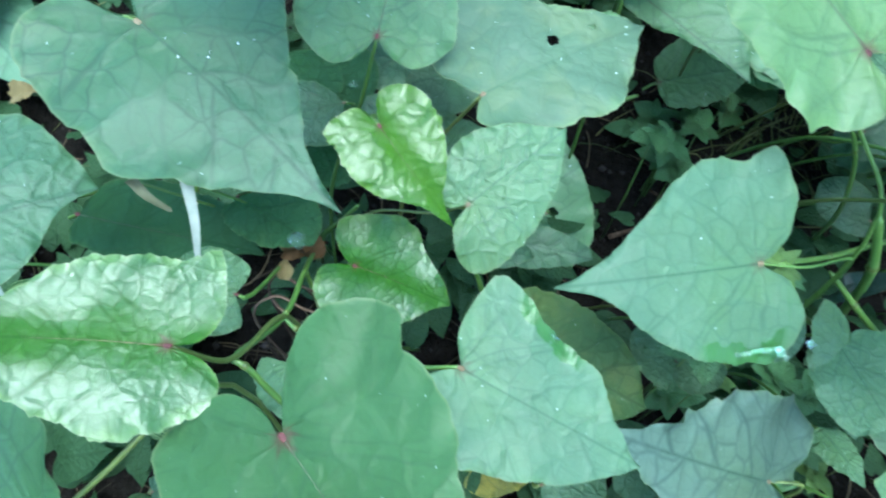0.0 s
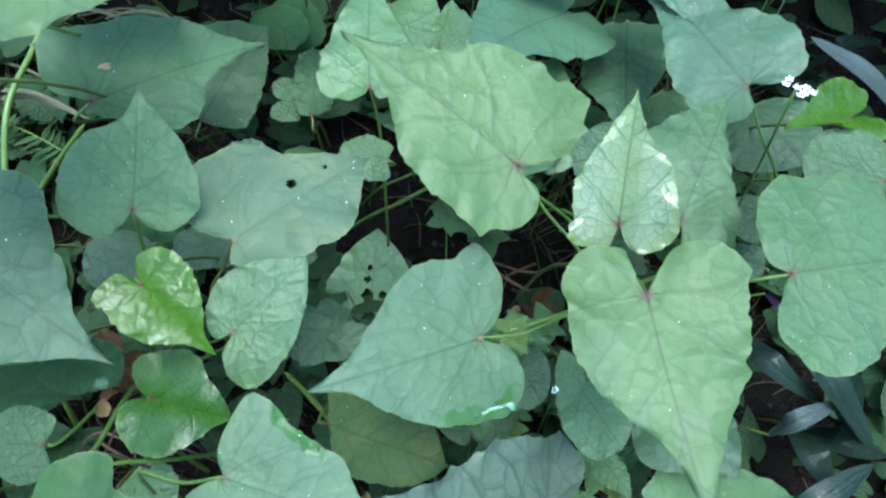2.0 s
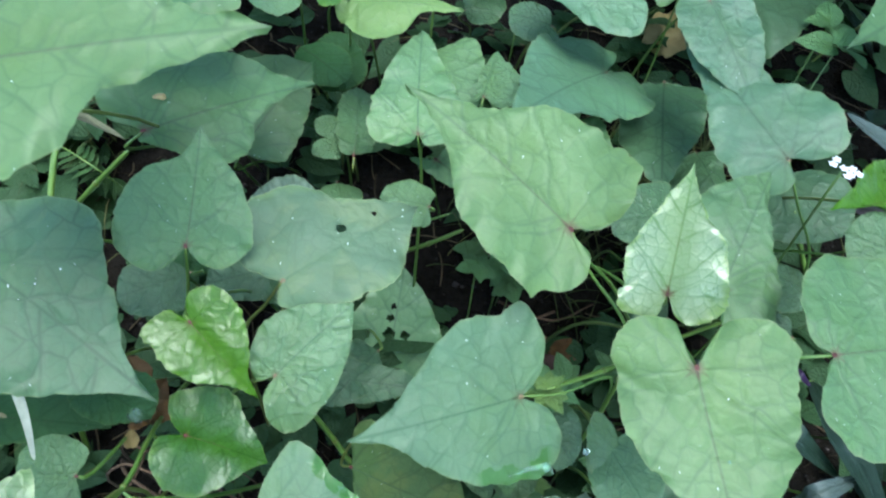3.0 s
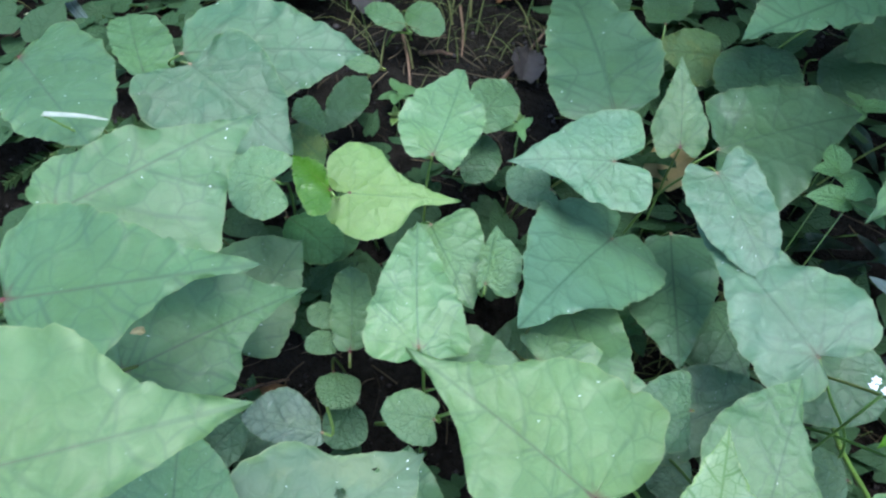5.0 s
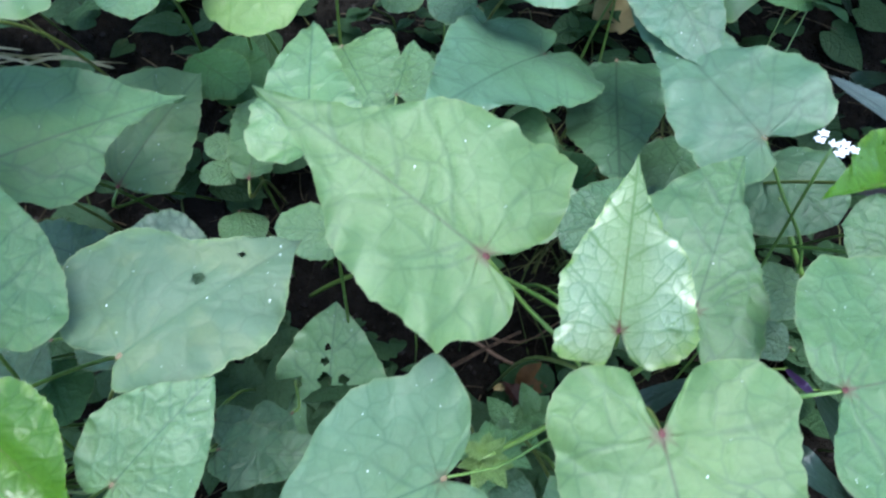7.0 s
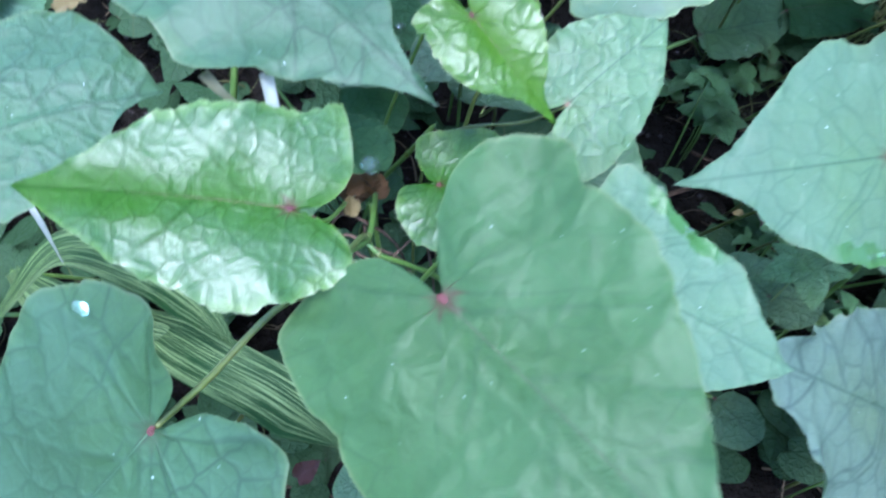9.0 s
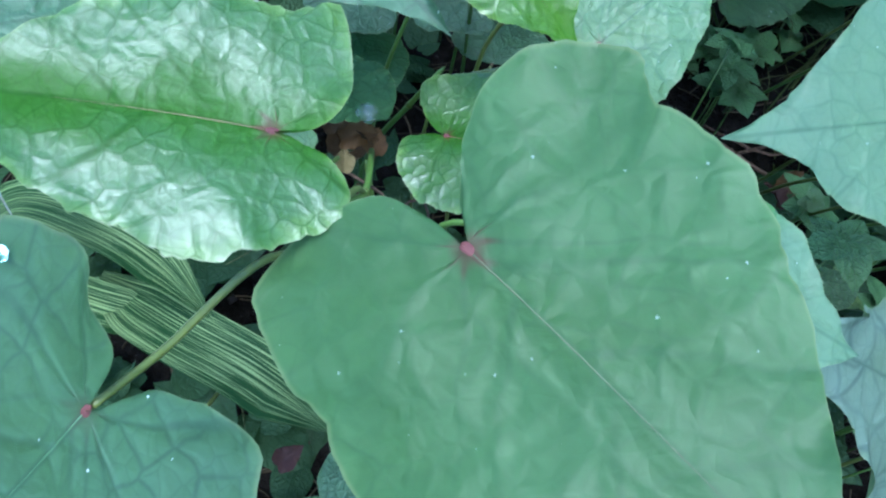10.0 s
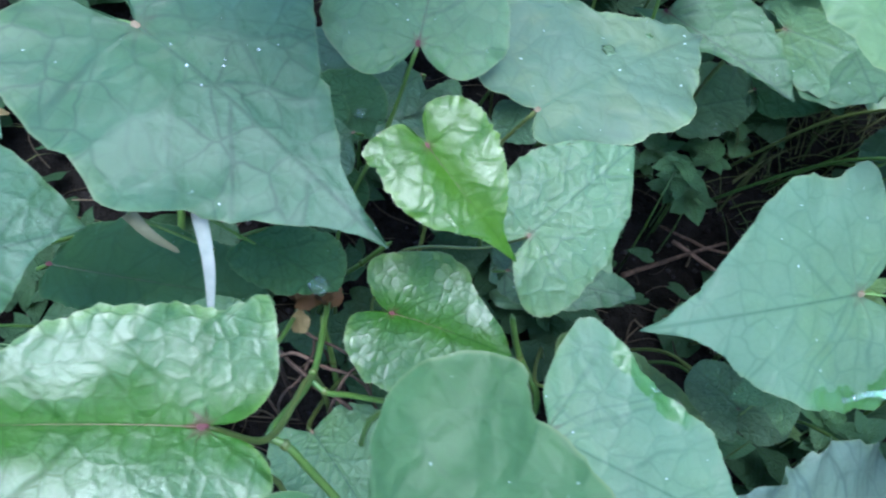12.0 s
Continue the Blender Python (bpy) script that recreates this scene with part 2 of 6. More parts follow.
CRINKLED = (leaf_material("leaf_crinkled", (0.026, 0.094, 0.006), (0.012, 0.052, 0.004), rough=0.4, gloss=0.72, net=1.0, specks=0.0, outer_blue=0.0, puff=0.00011, side=0.8, blush=0.9, margin=0.6, mottle=0.4, ribs=3.4, net_scale=12.0), "glossy crinkled green young", 1.6)
# Base colour made paler to hold the leaf's whitish sheen
SHEEN_PALE = (leaf_material("leaf_sheen_pale", (0.150, 0.250, 0.100), (0.052, 0.125, 0.034), rough=0.3, gloss=0.8, bold=0.3, net=0.9, specks=0.0, puff=0.0001, outer_blue=0.0, side=0.9, blush=0.9, margin=1.0, mottle=0.5, ribs=3.8, net_scale=12.0), "pale silvery-green crinkled young", 1.6)
GLOSSYDARK = (leaf_material("leaf_glossy_dark", (0.035, 0.085, 0.03), (0.025, 0.06, 0.02), rough=0.38, gloss=0.25, specks=0.2), "glossy dark-green oval", 0.4)
HAZY = (leaf_material("leaf_hazy", (0.060, 0.140, 0.060), (0.026, 0.070, 0.034), gloss=0.42, blush=0.3), "bluish mid-green", 0.5)
# Green darkened for leaves low in shade, so the shade sits in the colour
SHADED = (leaf_material("leaf_shaded", (0.028, 0.086, 0.024), (0.014, 0.045, 0.014), rough=0.65, gloss=0.12, specks=0.3), "matt dark-green", 0.5)
WET = (leaf_material("leaf_wet", (0.070, 0.146, 0.060), (0.034, 0.090, 0.040), rough=0.48, gloss=0.3, blush=0.5, wet=0.7), "mid-green damp", 0.5)
SOAKED = (leaf_material("leaf_soaked", (0.070, 0.146, 0.060), (0.034, 0.090, 0.040), rough=0.48, gloss=0.3, blush=0.5, wet=0.8, wet_from=0.08, wet_to=0.55), "mid-green damp", 0.5)
YELLOWED = (leaf_material("leaf_yellowed", (0.045, 0.102, 0.026), (0.026, 0.060, 0.018), yellow=0.13, gloss=0.2, rough=0.6), "yellowing spotted green", 0.5)
SPOTTED = (leaf_material("leaf_spotted", (0.090, 0.110, 0.018), (0.06, 0.08, 0.016), yellow=0.6, gloss=0.2, rough=0.6), "yellow brown-spotted withering", 0.7)
BROAD = (leaf_material("leaf_broad", (0.040, 0.108, 0.026), (0.022, 0.066, 0.018), rough=0.48, gloss=0.26, blush=0.85, specks=0.3, net=0.65, puff=0.00028, margin=0.06, outer_blue=0.5), "matt green broad", 0.5)
VEINED = (leaf_material("leaf_veined", (0.068, 0.122, 0.066), (0.030, 0.064, 0.040), side=1.0, net=1.0, net_scale=8.0, bold=0.5, specks=0.4), "greyish-green dark-veined", 0.8)
STALK = plain_material("stalk_green", (0.040, 0.082, 0.012), (0.070, 0.115, 0.020), 90, 0.45, 0.4)
STALK_RED = plain_material("stalk_reddish", (0.048, 0.066, 0.012), (0.072, 0.090, 0.018), 90, 0.45, 0.4)
JOINT = plain_material("joint_pink", (0.034, 0.011, 0.010), (0.062, 0.022, 0.019), 300, 0.65, 0.12)
JOINT_TAN = plain_material("joint_tan", (0.060, 0.044, 0.022), (0.110, 0.085, 0.050), 300, 0.65, 0.12)
RIB = plain_material("rib_green", (0.024, 0.060, 0.023), (0.040, 0.086, 0.032), 200, 0.6, 0.2)
RIB_RED = plain_material("rib_reddish", (0.050, 0.060, 0.026), (0.064, 0.064, 0.030), 200, 0.6, 0.2)
RIB_TAN = plain_material("rib_tan", (0.070, 0.060, 0.026), (0.095, 0.068, 0.036), 200, 0.6, 0.15)
# Soil and litter tones lowered to carry the shade of the leaf gaps
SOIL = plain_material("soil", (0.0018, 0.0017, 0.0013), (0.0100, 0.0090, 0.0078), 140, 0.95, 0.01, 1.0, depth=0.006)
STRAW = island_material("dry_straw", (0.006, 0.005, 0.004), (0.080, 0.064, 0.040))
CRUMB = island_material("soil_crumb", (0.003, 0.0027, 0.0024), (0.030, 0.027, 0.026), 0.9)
TWIG = plain_material("twig_bark", (0.022, 0.014, 0.009), (0.095, 0.062, 0.040), 260, 0.85, 0.15, 0.8, stretch=(1, 1, 1))
HERB = leaf_material("leaf_herb", (0.066, 0.165, 0.046), (0.04, 0.11, 0.035), specks=0.0)
STRAP = leaf_material("leaf_strap", (0.013, 0.034, 0.020), (0.009, 0.024, 0.015), rough=0.36, specks=0.0, side=0.0)
DRY = plain_material("leaf_dry", (0.13, 0.10, 0.04), (0.25, 0.20, 0.09), 60, 0.75, 0.2, 0.8)
BROWN = plain_material("leaf_brown", (0.048, 0.025, 0.007), (0.120, 0.062, 0.020), 80, 0.7, 0.25, 0.8)
PALE_DRY = plain_material("straw_pale", (0.085, 0.090, 0.05), (0.16, 0.16, 0.10), 120, 0.7, 0.2, 0.4)
GREYED = plain_material("leaf_greyed", (0.030, 0.027, 0.026), (0.060, 0.054, 0.052), 80, 0.7, 0.25, 0.8)
PETAL = plain_material("petal_white", (0.32, 0.33, 0.32), (0.45, 0.45, 0.45), 200, 0.6, 0.3)

# ---- builders ----


def part(name, bm, material, parent, label="", smooth=True):
    me = bpy.data.meshes.new(name)
    bm.to_mesh(me)
    bm.free()
    me.materials.append(material)
    if smooth:
        me.polygons.foreach_set("use_smooth", [True] * len(me.polygons))
    ob = new(name, me)
    if parent:
        ob.parent = parent
    return tagged(ob, label)


def spline(points, steps):
    """A smooth curve through points of any dimension, without overshoot at uneven spacing."""
    p = [np.array(q, float) for q in points]
    p = [2 * p[0] - p[1]] + p + [2 * p[-1] - p[-2]]
    out = []
    for i in range(1, len(p) - 2):
        t = [0.0]
        for k in range(3):
            t.append(t[-1] + max(np.linalg.norm(p[i + k] - p[i + k - 1]), 1e-6) ** 0.5)
        for s in range(steps):
            x = t[1] + (t[2] - t[1]) * s / steps
            a = [(t[k + 1] - x) / (t[k + 1] - t[k]) * p[i - 1 + k] + (x - t[k]) / (t[k + 1] - t[k]) * p[i + k] for k in range(3)]
            b = [(t[k + 2] - x) / (t[k + 2] - t[k]) * a[k] + (x - t[k]) / (t[k + 2] - t[k]) * a[k + 1] for k in range(2)]
            out.append((t[2] - x) / (t[2] - t[1]) * b[0] + (x - t[1]) / (t[2] - t[1]) * b[1])
    return out + [p[-2]]


def tube(points, radii, sides=7):
    """A round stalk along points, with a radius at each."""
    bm = bmesh.new()
    pts = [Vector(q) for q in points]
    rings, side = [], None
    for i, q in enumerate(pts):
        way = (pts[min(i + 1, len(pts) - 1)] - pts[max(i - 1, 0)]).normalized()
        side = (side - way * side.dot(way)).normalized() if side else way.orthogonal().normalized()
        other = way.cross(side)
        rings.append([bm.verts.new(q + (side * math.cos(a) + other * math.sin(a)) * radii[i]) for a in (2 * math.pi * k / sides for k in range(sides))])
    for a, b in zip(rings, rings[1:]):
        for k in range(sides):
            bm.faces.new((a[k], a[(k + 1) % sides], b[(k + 1) % sides], b[k]))
    bm.faces.new(rings[0][::-1])
    bm.faces.new(rings[-1])
    return bm


def blob(r, stretch=(1, 1, 1), rough=0.0, detail=2):
    bm = bmesh.new()
    bmesh.ops.create_icosphere(bm, subdivisions=detail, radius=r)
    for q in bm.verts:
        q.co *= 1 + rough * noise.noise(q.co / r * 1.3)
        q.co = Vector(c * s for c, s in zip(q.co, stretch))
    return bm


def blade(length, left, right, arch, fold, wave, crinkle, seed, holes=(), ns=34, nr=8, thick=0.00025, dip=0.0, teeth=1.0, serrate=0.003):
    """A leaf blade along +x from its stalk to its tip. left, right: its outline from the lobe over the widest place to the shoulder, as shares of the length along and across."""
    bm = bmesh.new()
    rng = random.Random(seed)
    ph = [rng.uniform(0, 6.28) for _ in range(6)]
    off = Vector((rng.uniform(-50, 50), rng.uniform(-50, 50), 0))
    sway, scallops = rng.uniform(-0.07, 0.07), rng.uniform(8.5, 12.5)

    def swing(u):
        u = min(1, max(0, u))
        return sway * u * (1 - u) * (1.3 - u)

    def height(u, v, r, s, sg):
        z = arch * 4 * max(0, u) * (1 - u) + fold * abs(v) - dip * v * v
        z += wave * r * r * (math.sin(s * 17 + ph[0] + sg) + 0.6 * math.sin(s * 31 + ph[1] - sg))
        z += wave * 0.55 * r ** 5 * (math.sin(s * 67 + ph[3] + sg) + math.sin(s * 43 + ph[4]))
        q = Vector((u, v, 0))
        z += (0.034 if crinkle != 0.0014 else 0.026) * noise.noise(q * 3.2 + off) * min(1, 6 * abs(v))
        z += crinkle * (noise.noise(q * 11 + off) + 0.5 * noise.noise(q * 23 + off)) * min(1, abs(v) * 9)
        return z

    reach, flat = {}, {}
    mids = [bm.verts.new((0, 0, 0))]
    for i in range(1, ns + 1):
        m = (i / ns) ** 1.35
        mids.append(bm.verts.new((m * length, swing(m) * length, height(m, 0, 0, 0, 0) * length)))
    for sg, six in ((1, left), (-1, right)):
        ctrl = [(0, 0.0), *zip(six[0::2], six[1::2]), (1, 0.0)]
        line = spline(ctrl, 24)
        dist = [0.0]
        for a, b in zip(line, line[1:]):
            dist.append(dist[-1] + float(np.linalg.norm(b - a)))
        rim = []
        for i in range(ns + 1):
            d = dist[-1] * i / ns
            j = max(0, min(len(line) - 2, int(np.searchsorted(dist, d)) - 1))
            w = (d - dist[j]) / max(1e-9, dist[j + 1] - dist[j])
            rim.append(line[j] * (1 - w) + line[j + 1] * w)
        prev = None
        for i in range(ns + 1):
            m, d = (i / ns) ** 1.35, dist[-1] * i / ns
            eu, ev = float(rim[i][0]), max(0.0, float(rim[i][1]))
            edge_q = Vector((eu * 9, ev * 9 * sg, 0)) + off
            taper = min(1, 4 * (1 - i / ns), 8 * i / ns, ev / 0.16)
            ev += teeth * 0.008 * (abs(math.sin(math.pi * (scallops * i / ns + 0.5 * noise.noise(edge_q * 0.7)))) - 0.6) * taper
            ev += teeth * serrate * (noise.noise(edge_q * 6.5) + 0.7 * noise.noise(edge_q * 11)) * taper
            ev += teeth * (0.018 * noise.noise(edge_q) + 0.013 * noise.noise(edge_q * 2.4) + 0.008 * noise.noise(edge_q * 5.5)) * taper
            row = [mids[i]]
            if 0 < i < ns:
                for k in range(1, nr + 1):
                    r = k / nr
                    u, v = m + (eu - m) * r, ev * r
                    row.append(bm.verts.new((u * length, (sg * v + swing(m) * (1 - r)) * length, height(u, v * sg, r, i / ns, sg) * length)))
                    reach[row[-1]], flat[row[-1]] = r, sg * v
            if prev:
                a, b = prev, row
                if len(a) == 1:
                    faces = [(a[0], b[k], b[k + 1]) for k in range(0 if b[0] is not a[0] else 1, len(b) - 1)]
                elif len(b) == 1:
                    faces = [(a[k], b[0], a[k + 1]) for k in range(len(a) - 1)]
                else:
                    faces = [(a[k], b[k], b[k + 1], a[k + 1]) for k in range(nr)]
                for fc in faces:
                    bm.faces.new(fc if sg > 0 else fc[::-1])
            prev = row
    for hu, hv, hr in holes:
        gone = [fc for fc in bm.faces if (Vector((fc.calc_center_median().x / length, fc.calc_center_median().y / length)) - Vector((hu, hv))).length < hr * (1 + 0.25 * noise.noise(fc.calc_center_median() * 300))]
        bmesh.ops.delete(bm, geom=gone, context="FACES")
    bm.loops.layers.uv.new("blade")
    border = bm.loops.layers.uv.new("border")
    uv = bm.loops.layers.uv["blade"]
    for fc in bm.faces:
        for lp in fc.loops:
            lp[border].uv = (reach.get(lp.vert, 0.0), 0.0)
            lp[uv].uv = (lp.vert.co.x / length, flat.get(lp.vert, 0.0))
    bmesh.ops.solidify(bm, geom=bm.faces[:], thickness=thick)
    for e in bm.edges:
        if len(e.link_faces) == 2 and e.calc_face_angle(0) > 0.9:
            e.smooth = False
    return bm, lambda m: Vector((m, swing(m), height(m, 0, 0, 0, 0))) * length


SEEDS = iter(range(1, 10000))


def soil_height(x, y):
    """The soil, which rises in a bank behind the leaves."""
    q = Vector((x, y, 0))
    a = min(1.0, max(0.0, (y - 0.28) / 0.40))
    return -0.025 + 0.19 * a * a * (3 - 2 * a) + 0.012 * noise.noise(q * 5) + 0.006 * noise.noise(q * 21)


def heart_leaf(look_of, base, tip, up, left, right, root=None, arch=0.03, fold=0.06, wave=0.012, red=True, holes=(), dip=0.15, note="", stalk=0.0009, via=()):
    """One heart-shaped leaf: blade with midrib, the reddish joint at its notch, and the stalk down to the soil."""
    material, words, crisp = look_of
    seed = next(SEEDS)
    rng = random.Random(seed)
    base, tip, up = Vector(base), Vector(tip), Vector(up)
    length = (tip - base).length
    x = (tip - base).normalized()
    z = (up - x * up.dot(x)).normalized()
    frame_m = Matrix((x, z.cross(x), z)).transposed().to_4x4()
    frame_m.translation = base
    if via:
        foot = Vector(via[-1]) + (Vector(via[-1]) - (Vector(via[-2]) if len(via) > 1 else base)) * 0.35
        foot.z = soil_height(foot.x, foot.y) - 0.003
    elif root is None:
        flat = Vector((x.x, x.y, 0))
        flat = flat.normalized() if flat.length > 0.1 else Vector((0, 1, 0))
        foot = base + flat * length * 0.3
        drop = 0.0
        for _ in range(6):
            drop = base.z - soil_height(foot.x, foot.y + 0.62 * drop)
        foot += Vector((rng.uniform(-0.01, 0.01), 0.62 * max(0, drop), 0))
        foot.z = soil_height(foot.x, foot.y) - 0.003
    else:
        foot = Vector(root)
    thing = new("heart_leaf")
    thing.matrix_world = Matrix.Translation(foot)
    size = "large" if length > 0.085 else "small" if length < 0.05 else "medium-sized"
    tagged(thing, note or f"{size} {words} heart-shaped leaf on a thin stalk", "leaf", "heart-shaped leaves of the ground cover")
    rel = Matrix.Translation(-foot) @ frame_m
    if crisp > 1.2:
        fold, dip = 0.24, 0.32
    fine = bool(holes)
    bm, spine = blade(length, left, right, arch, fold, wave * (0.9 if crisp > 1.2 else min(crisp, 0.8) * 1.9), 0.0014 if crisp > 1.2 else 0.0035 * crisp, seed, holes, 90 if fine else 80 if crisp > 1.2 else 72, 26 if fine else 22 if crisp > 1.2 else 11, dip=dip, teeth=0.9 if crisp > 1.2 else 0.6 + 0.5 * crisp, serrate=0.017 if crisp > 1.2 else 0.0035 + 0.006 * crisp)
    bl = part("blade", bm, material, thing)
    bl.matrix_local = rel
    pts, rad = [], []
    for i in range(15):
        m = 0.01 + 0.93 * i / 14
        pts.append(spine(m) - Vector((0, 0, 0.00005)))
        rad.append(0.00018 * (1 - 0.85 * i / 14) * (0.5 + length * 6))
    rib = part("midrib", tube(pts, rad, 5), RIB_TAN if crisp > 1.2 else RIB_RED if red and words.split()[0] in ("light", "matt") and length > 0.055 else RIB, bl)
    tan = words.split()[0] in ("deep", "dull", "bluish", "mid-green", "greyish-green", "fresh") and red != "pink"
    if red:
        jb = part("stalk_joint", blob(0.0010 * (0.5 + length * 6), (1.6, 1.0, 0.3), 0.3, 3), JOINT_TAN if tan else JOINT, thing, "tan joint of stalk and blade" if tan else "pinkish-red joint of stalk and blade")
        jb.matrix_local = rel
    start = rel @ Vector((-0.001, 0, -0.0008))
    lead = rel @ Vector((-0.10 * length, 0, -0.10 * length))
    end = Vector((0, 0, 0))
    knee = lead.lerp(end, 0.5) + Vector((rng.uniform(-0.006, 0.006), rng.uniform(-0.006, 0.006), 0.15 * (lead.z - end.z)))
    curve = spline([start, *(Vector(q) - foot for q in via), end] if via else [start, lead, knee, end], 7)
    part("stalk", tube(curve, [stalk * (0.8 + 0.5 * i / (len(curve) - 1)) for i in range(len(curve))]), STALK_RED if rng.random() < 0.4 else STALK, thing)
    return thing


# ---- ground ----
bm = bmesh.new()
fine_n, cells = 150, {}
for i in range(fine_n + 1):
    for j in range(fine_n + 1):
        fx, fy = 2 * i / fine_n - 1, 2 * j / fine_n - 1
        gx = 0.1 + fx * (0.45 + 40 * abs(fx) ** 9)
        gy = 0.25 + fy * (0.5 + 40 * abs(fy) ** 9)
        cells[i, j] = bm.verts.new((gx, gy, soil_height(gx, gy)))
for i in range(fine_n):
    for j in range(fine_n):
        bm.faces.new((cells[i, j], cells[i + 1, j], cells[i + 1, j + 1], cells[i, j + 1]))
tagged(part("ground", bm, SOIL, None), "damp soil under the leaves, shade put into its dark colour", "ground", kind="structure")

# ---- the leaves ----
heart_leaf(MID, (-0.033, 0.192, 0.262), (-0.027, 0.238, 0.294), (0.12, -0.57, 0.81), (-0.15, 0.09, -0.24, 0.27, -0.05, 0.54, 0.24, 0.57, 0.56, 0.41, 0.75, 0.11), (-0.11, 0.1, -0.16, 0.3, 0.05, 0.51, 0.26, 0.5, 0.64, 0.32, 0.83, 0.13), via=((-0.042, 0.197, 0.22), (-0.068, 0.213, 0.12)))
heart_leaf(DULL, (0.01, 0.185, 0.244), (0.0771, 0.2317, 0.2464), (0.08, -0.166, 0.983), (-0.08, 0.07, -0.15, 0.23, 0.07, 0.58, 0.25, 0.56, 0.42, 0.53, 0.56, 0.3, 0.72, 0.2, 0.87, 0.1), (-0.06, 0.05, -0.1, 0.13, 0, 0.22, 0.15, 0.3, 0.34, 0.34, 0.5, 0.38, 0.68, 0.29, 0.82, 0.15, 0.92, 0.05), holes=((0.47, 0.11, 0.032), (0.7, 0.09, 0.018)), via=((-0.004, 0.192, 0.21), (-0.021, 0.199, 0.17)))
heart_leaf(YOUNG, (-0.0277, 0.158, 0.2502), (0.003, 0.1303, 0.2297), (0.091, -0.441, 0.893), (-0.11, 0.05, -0.23, 0.16, -0.13, 0.39, 0.11, 0.45, 0.36, 0.38, 0.59, 0.23, 0.75, 0.08), (-0.1, 0.02, -0.23, 0.07, -0.22, 0.39, -0.03, 0.41, 0.17, 0.43, 0.36, 0.39, 0.53, 0.28, 0.73, 0.11))
heart_leaf(FRESH, (0.0084, 0.1432, 0.2267), (0.0443, 0.1748, 0.2405), (0.201, -0.414, 0.888), (-0.15, 0.09, -0.07, 0.27, 0.12, 0.41, 0.32, 0.44, 0.65, 0.3, 0.85, 0.12), (-0.14, 0.03, -0.25, 0.11, -0.33, 0.33, -0.27, 0.5, -0.02, 0.53, 0.27, 0.49, 0.59, 0.35, 0.85, 0.15), via=((-0.004, 0.146, 0.214), (-0.036, 0.156, 0.19)), stalk=0.0006)
heart_leaf(DEEP, (-0.116, 0.176, 0.272), (-0.037, 0.124, 0.241), (0.15, -0.33, 0.93), (-0.06, 0.03, -0.16, 0.11, -0.01, 0.38, 0.24, 0.46, 0.43, 0.31, 0.59, 0.21, 0.73, 0.09, 0.87, 0.03), (-0.09, 0.04, -0.26, 0.12, -0.23, 0.35, 0.05, 0.43, 0.19, 0.42, 0.36, 0.44, 0.53, 0.32, 0.86, 0.06))
heart_leaf(LIGHT, (0.146, 0.193, 0.277), (0.0675, 0.252, 0.3115), (0.13, -0.39, 0.91), (-0.16, 0.07, -0.18, 0.2, -0.07, 0.31, -0.05, 0.38, 0.06, 0.36, 0.26, 0.36, 0.44, 0.29, 0.61, 0.16, 0.75, 0.08), (-0.05, 0.04, -0.15, 0.21, -0.12, 0.4, -0.06, 0.54, 0.04, 0.52, 0.15, 0.45, 0.28, 0.46, 0.42, 0.39, 0.67, 0.17, 0.84, 0.05), via=((0.165, 0.195, 0.24), (0.195, 0.178, 0.2)))
heart_leaf(LIGHT, (0.191, 0.124, 0.27), (0.195, 0.036, 0.252), (-0.18, -0.21, 0.96), (-0.11, 0.08, -0.21, 0.2, -0.18, 0.38, -0.07, 0.49, 0.13, 0.43, 0.28, 0.4, 0.51, 0.27, 0.75, 0.13), (-0.1, 0.03, -0.24, 0.06, -0.28, 0.21, -0.17, 0.36, 0.05, 0.39, 0.27, 0.38, 0.52, 0.25, 0.74, 0.07))
heart_leaf(SHEEN_PALE, (0.19, 0.164, 0.266), (0.201, 0.211, 0.306), (-0.24, -0.58, 0.78), (-0.2, 0.06, -0.2, 0.16, -0.16, 0.35, 0.01, 0.34, 0.17, 0.37, 0.32, 0.34, 0.54, 0.23, 0.78, 0.11, 0.91, 0.03), (-0.15, 0.08, -0.2, 0.19, -0.05, 0.41, 0.16, 0.38, 0.35, 0.35, 0.5, 0.27, 0.58, 0.18, 0.7, 0.1, 0.84, 0.04))
heart_leaf(MID, (0.24, 0.189, 0.23), (0.283, 0.258, 0.251), (-0.18, -0.18, 0.97), (-0.25, 0.16, 0.33, 0.45, 0.67, 0.33), (-0.3, 0.14, -0.18, 0.32, 0.1, 0.33, 0.4, 0.2, 0.7, 0.07), red=False)
heart_leaf(WET, (0.1253, 0.1345, 0.219), (0.0422, 0.1116, 0.2243), (0.194, -0.503, 0.842), (-0.16, 0.12, -0.17, 0.35, -0.06, 0.46, 0.13, 0.45, 0.31, 0.41, 0.47, 0.33, 0.6, 0.24, 0.77, 0.08), (-0.1, 0.05, -0.19, 0.18, -0.21, 0.3, -0.11, 0.52, 0.06, 0.47, 0.25, 0.5, 0.42, 0.41, 0.58, 0.26, 0.75, 0.1), via=((0.147, 0.139, 0.212), (0.184, 0.158, 0.19)), stalk=0.0006)
heart_leaf(MID, (0.269, 0.138, 0.254), (0.347, 0.144, 0.25), (0.06, -0.18, 0.98), (-0.11, 0.1, -0.07, 0.42, 0.13, 0.63, 0.28, 0.68, 0.46, 0.61, 0.74, 0.58), (-0.1, 0.1, -0.21, 0.32, -0.12, 0.56, 0.04, 0.63, 0.22, 0.61, 0.62, 0.33), via=((0.255, 0.141, 0.245), (0.255, 0.16, 0.2)))
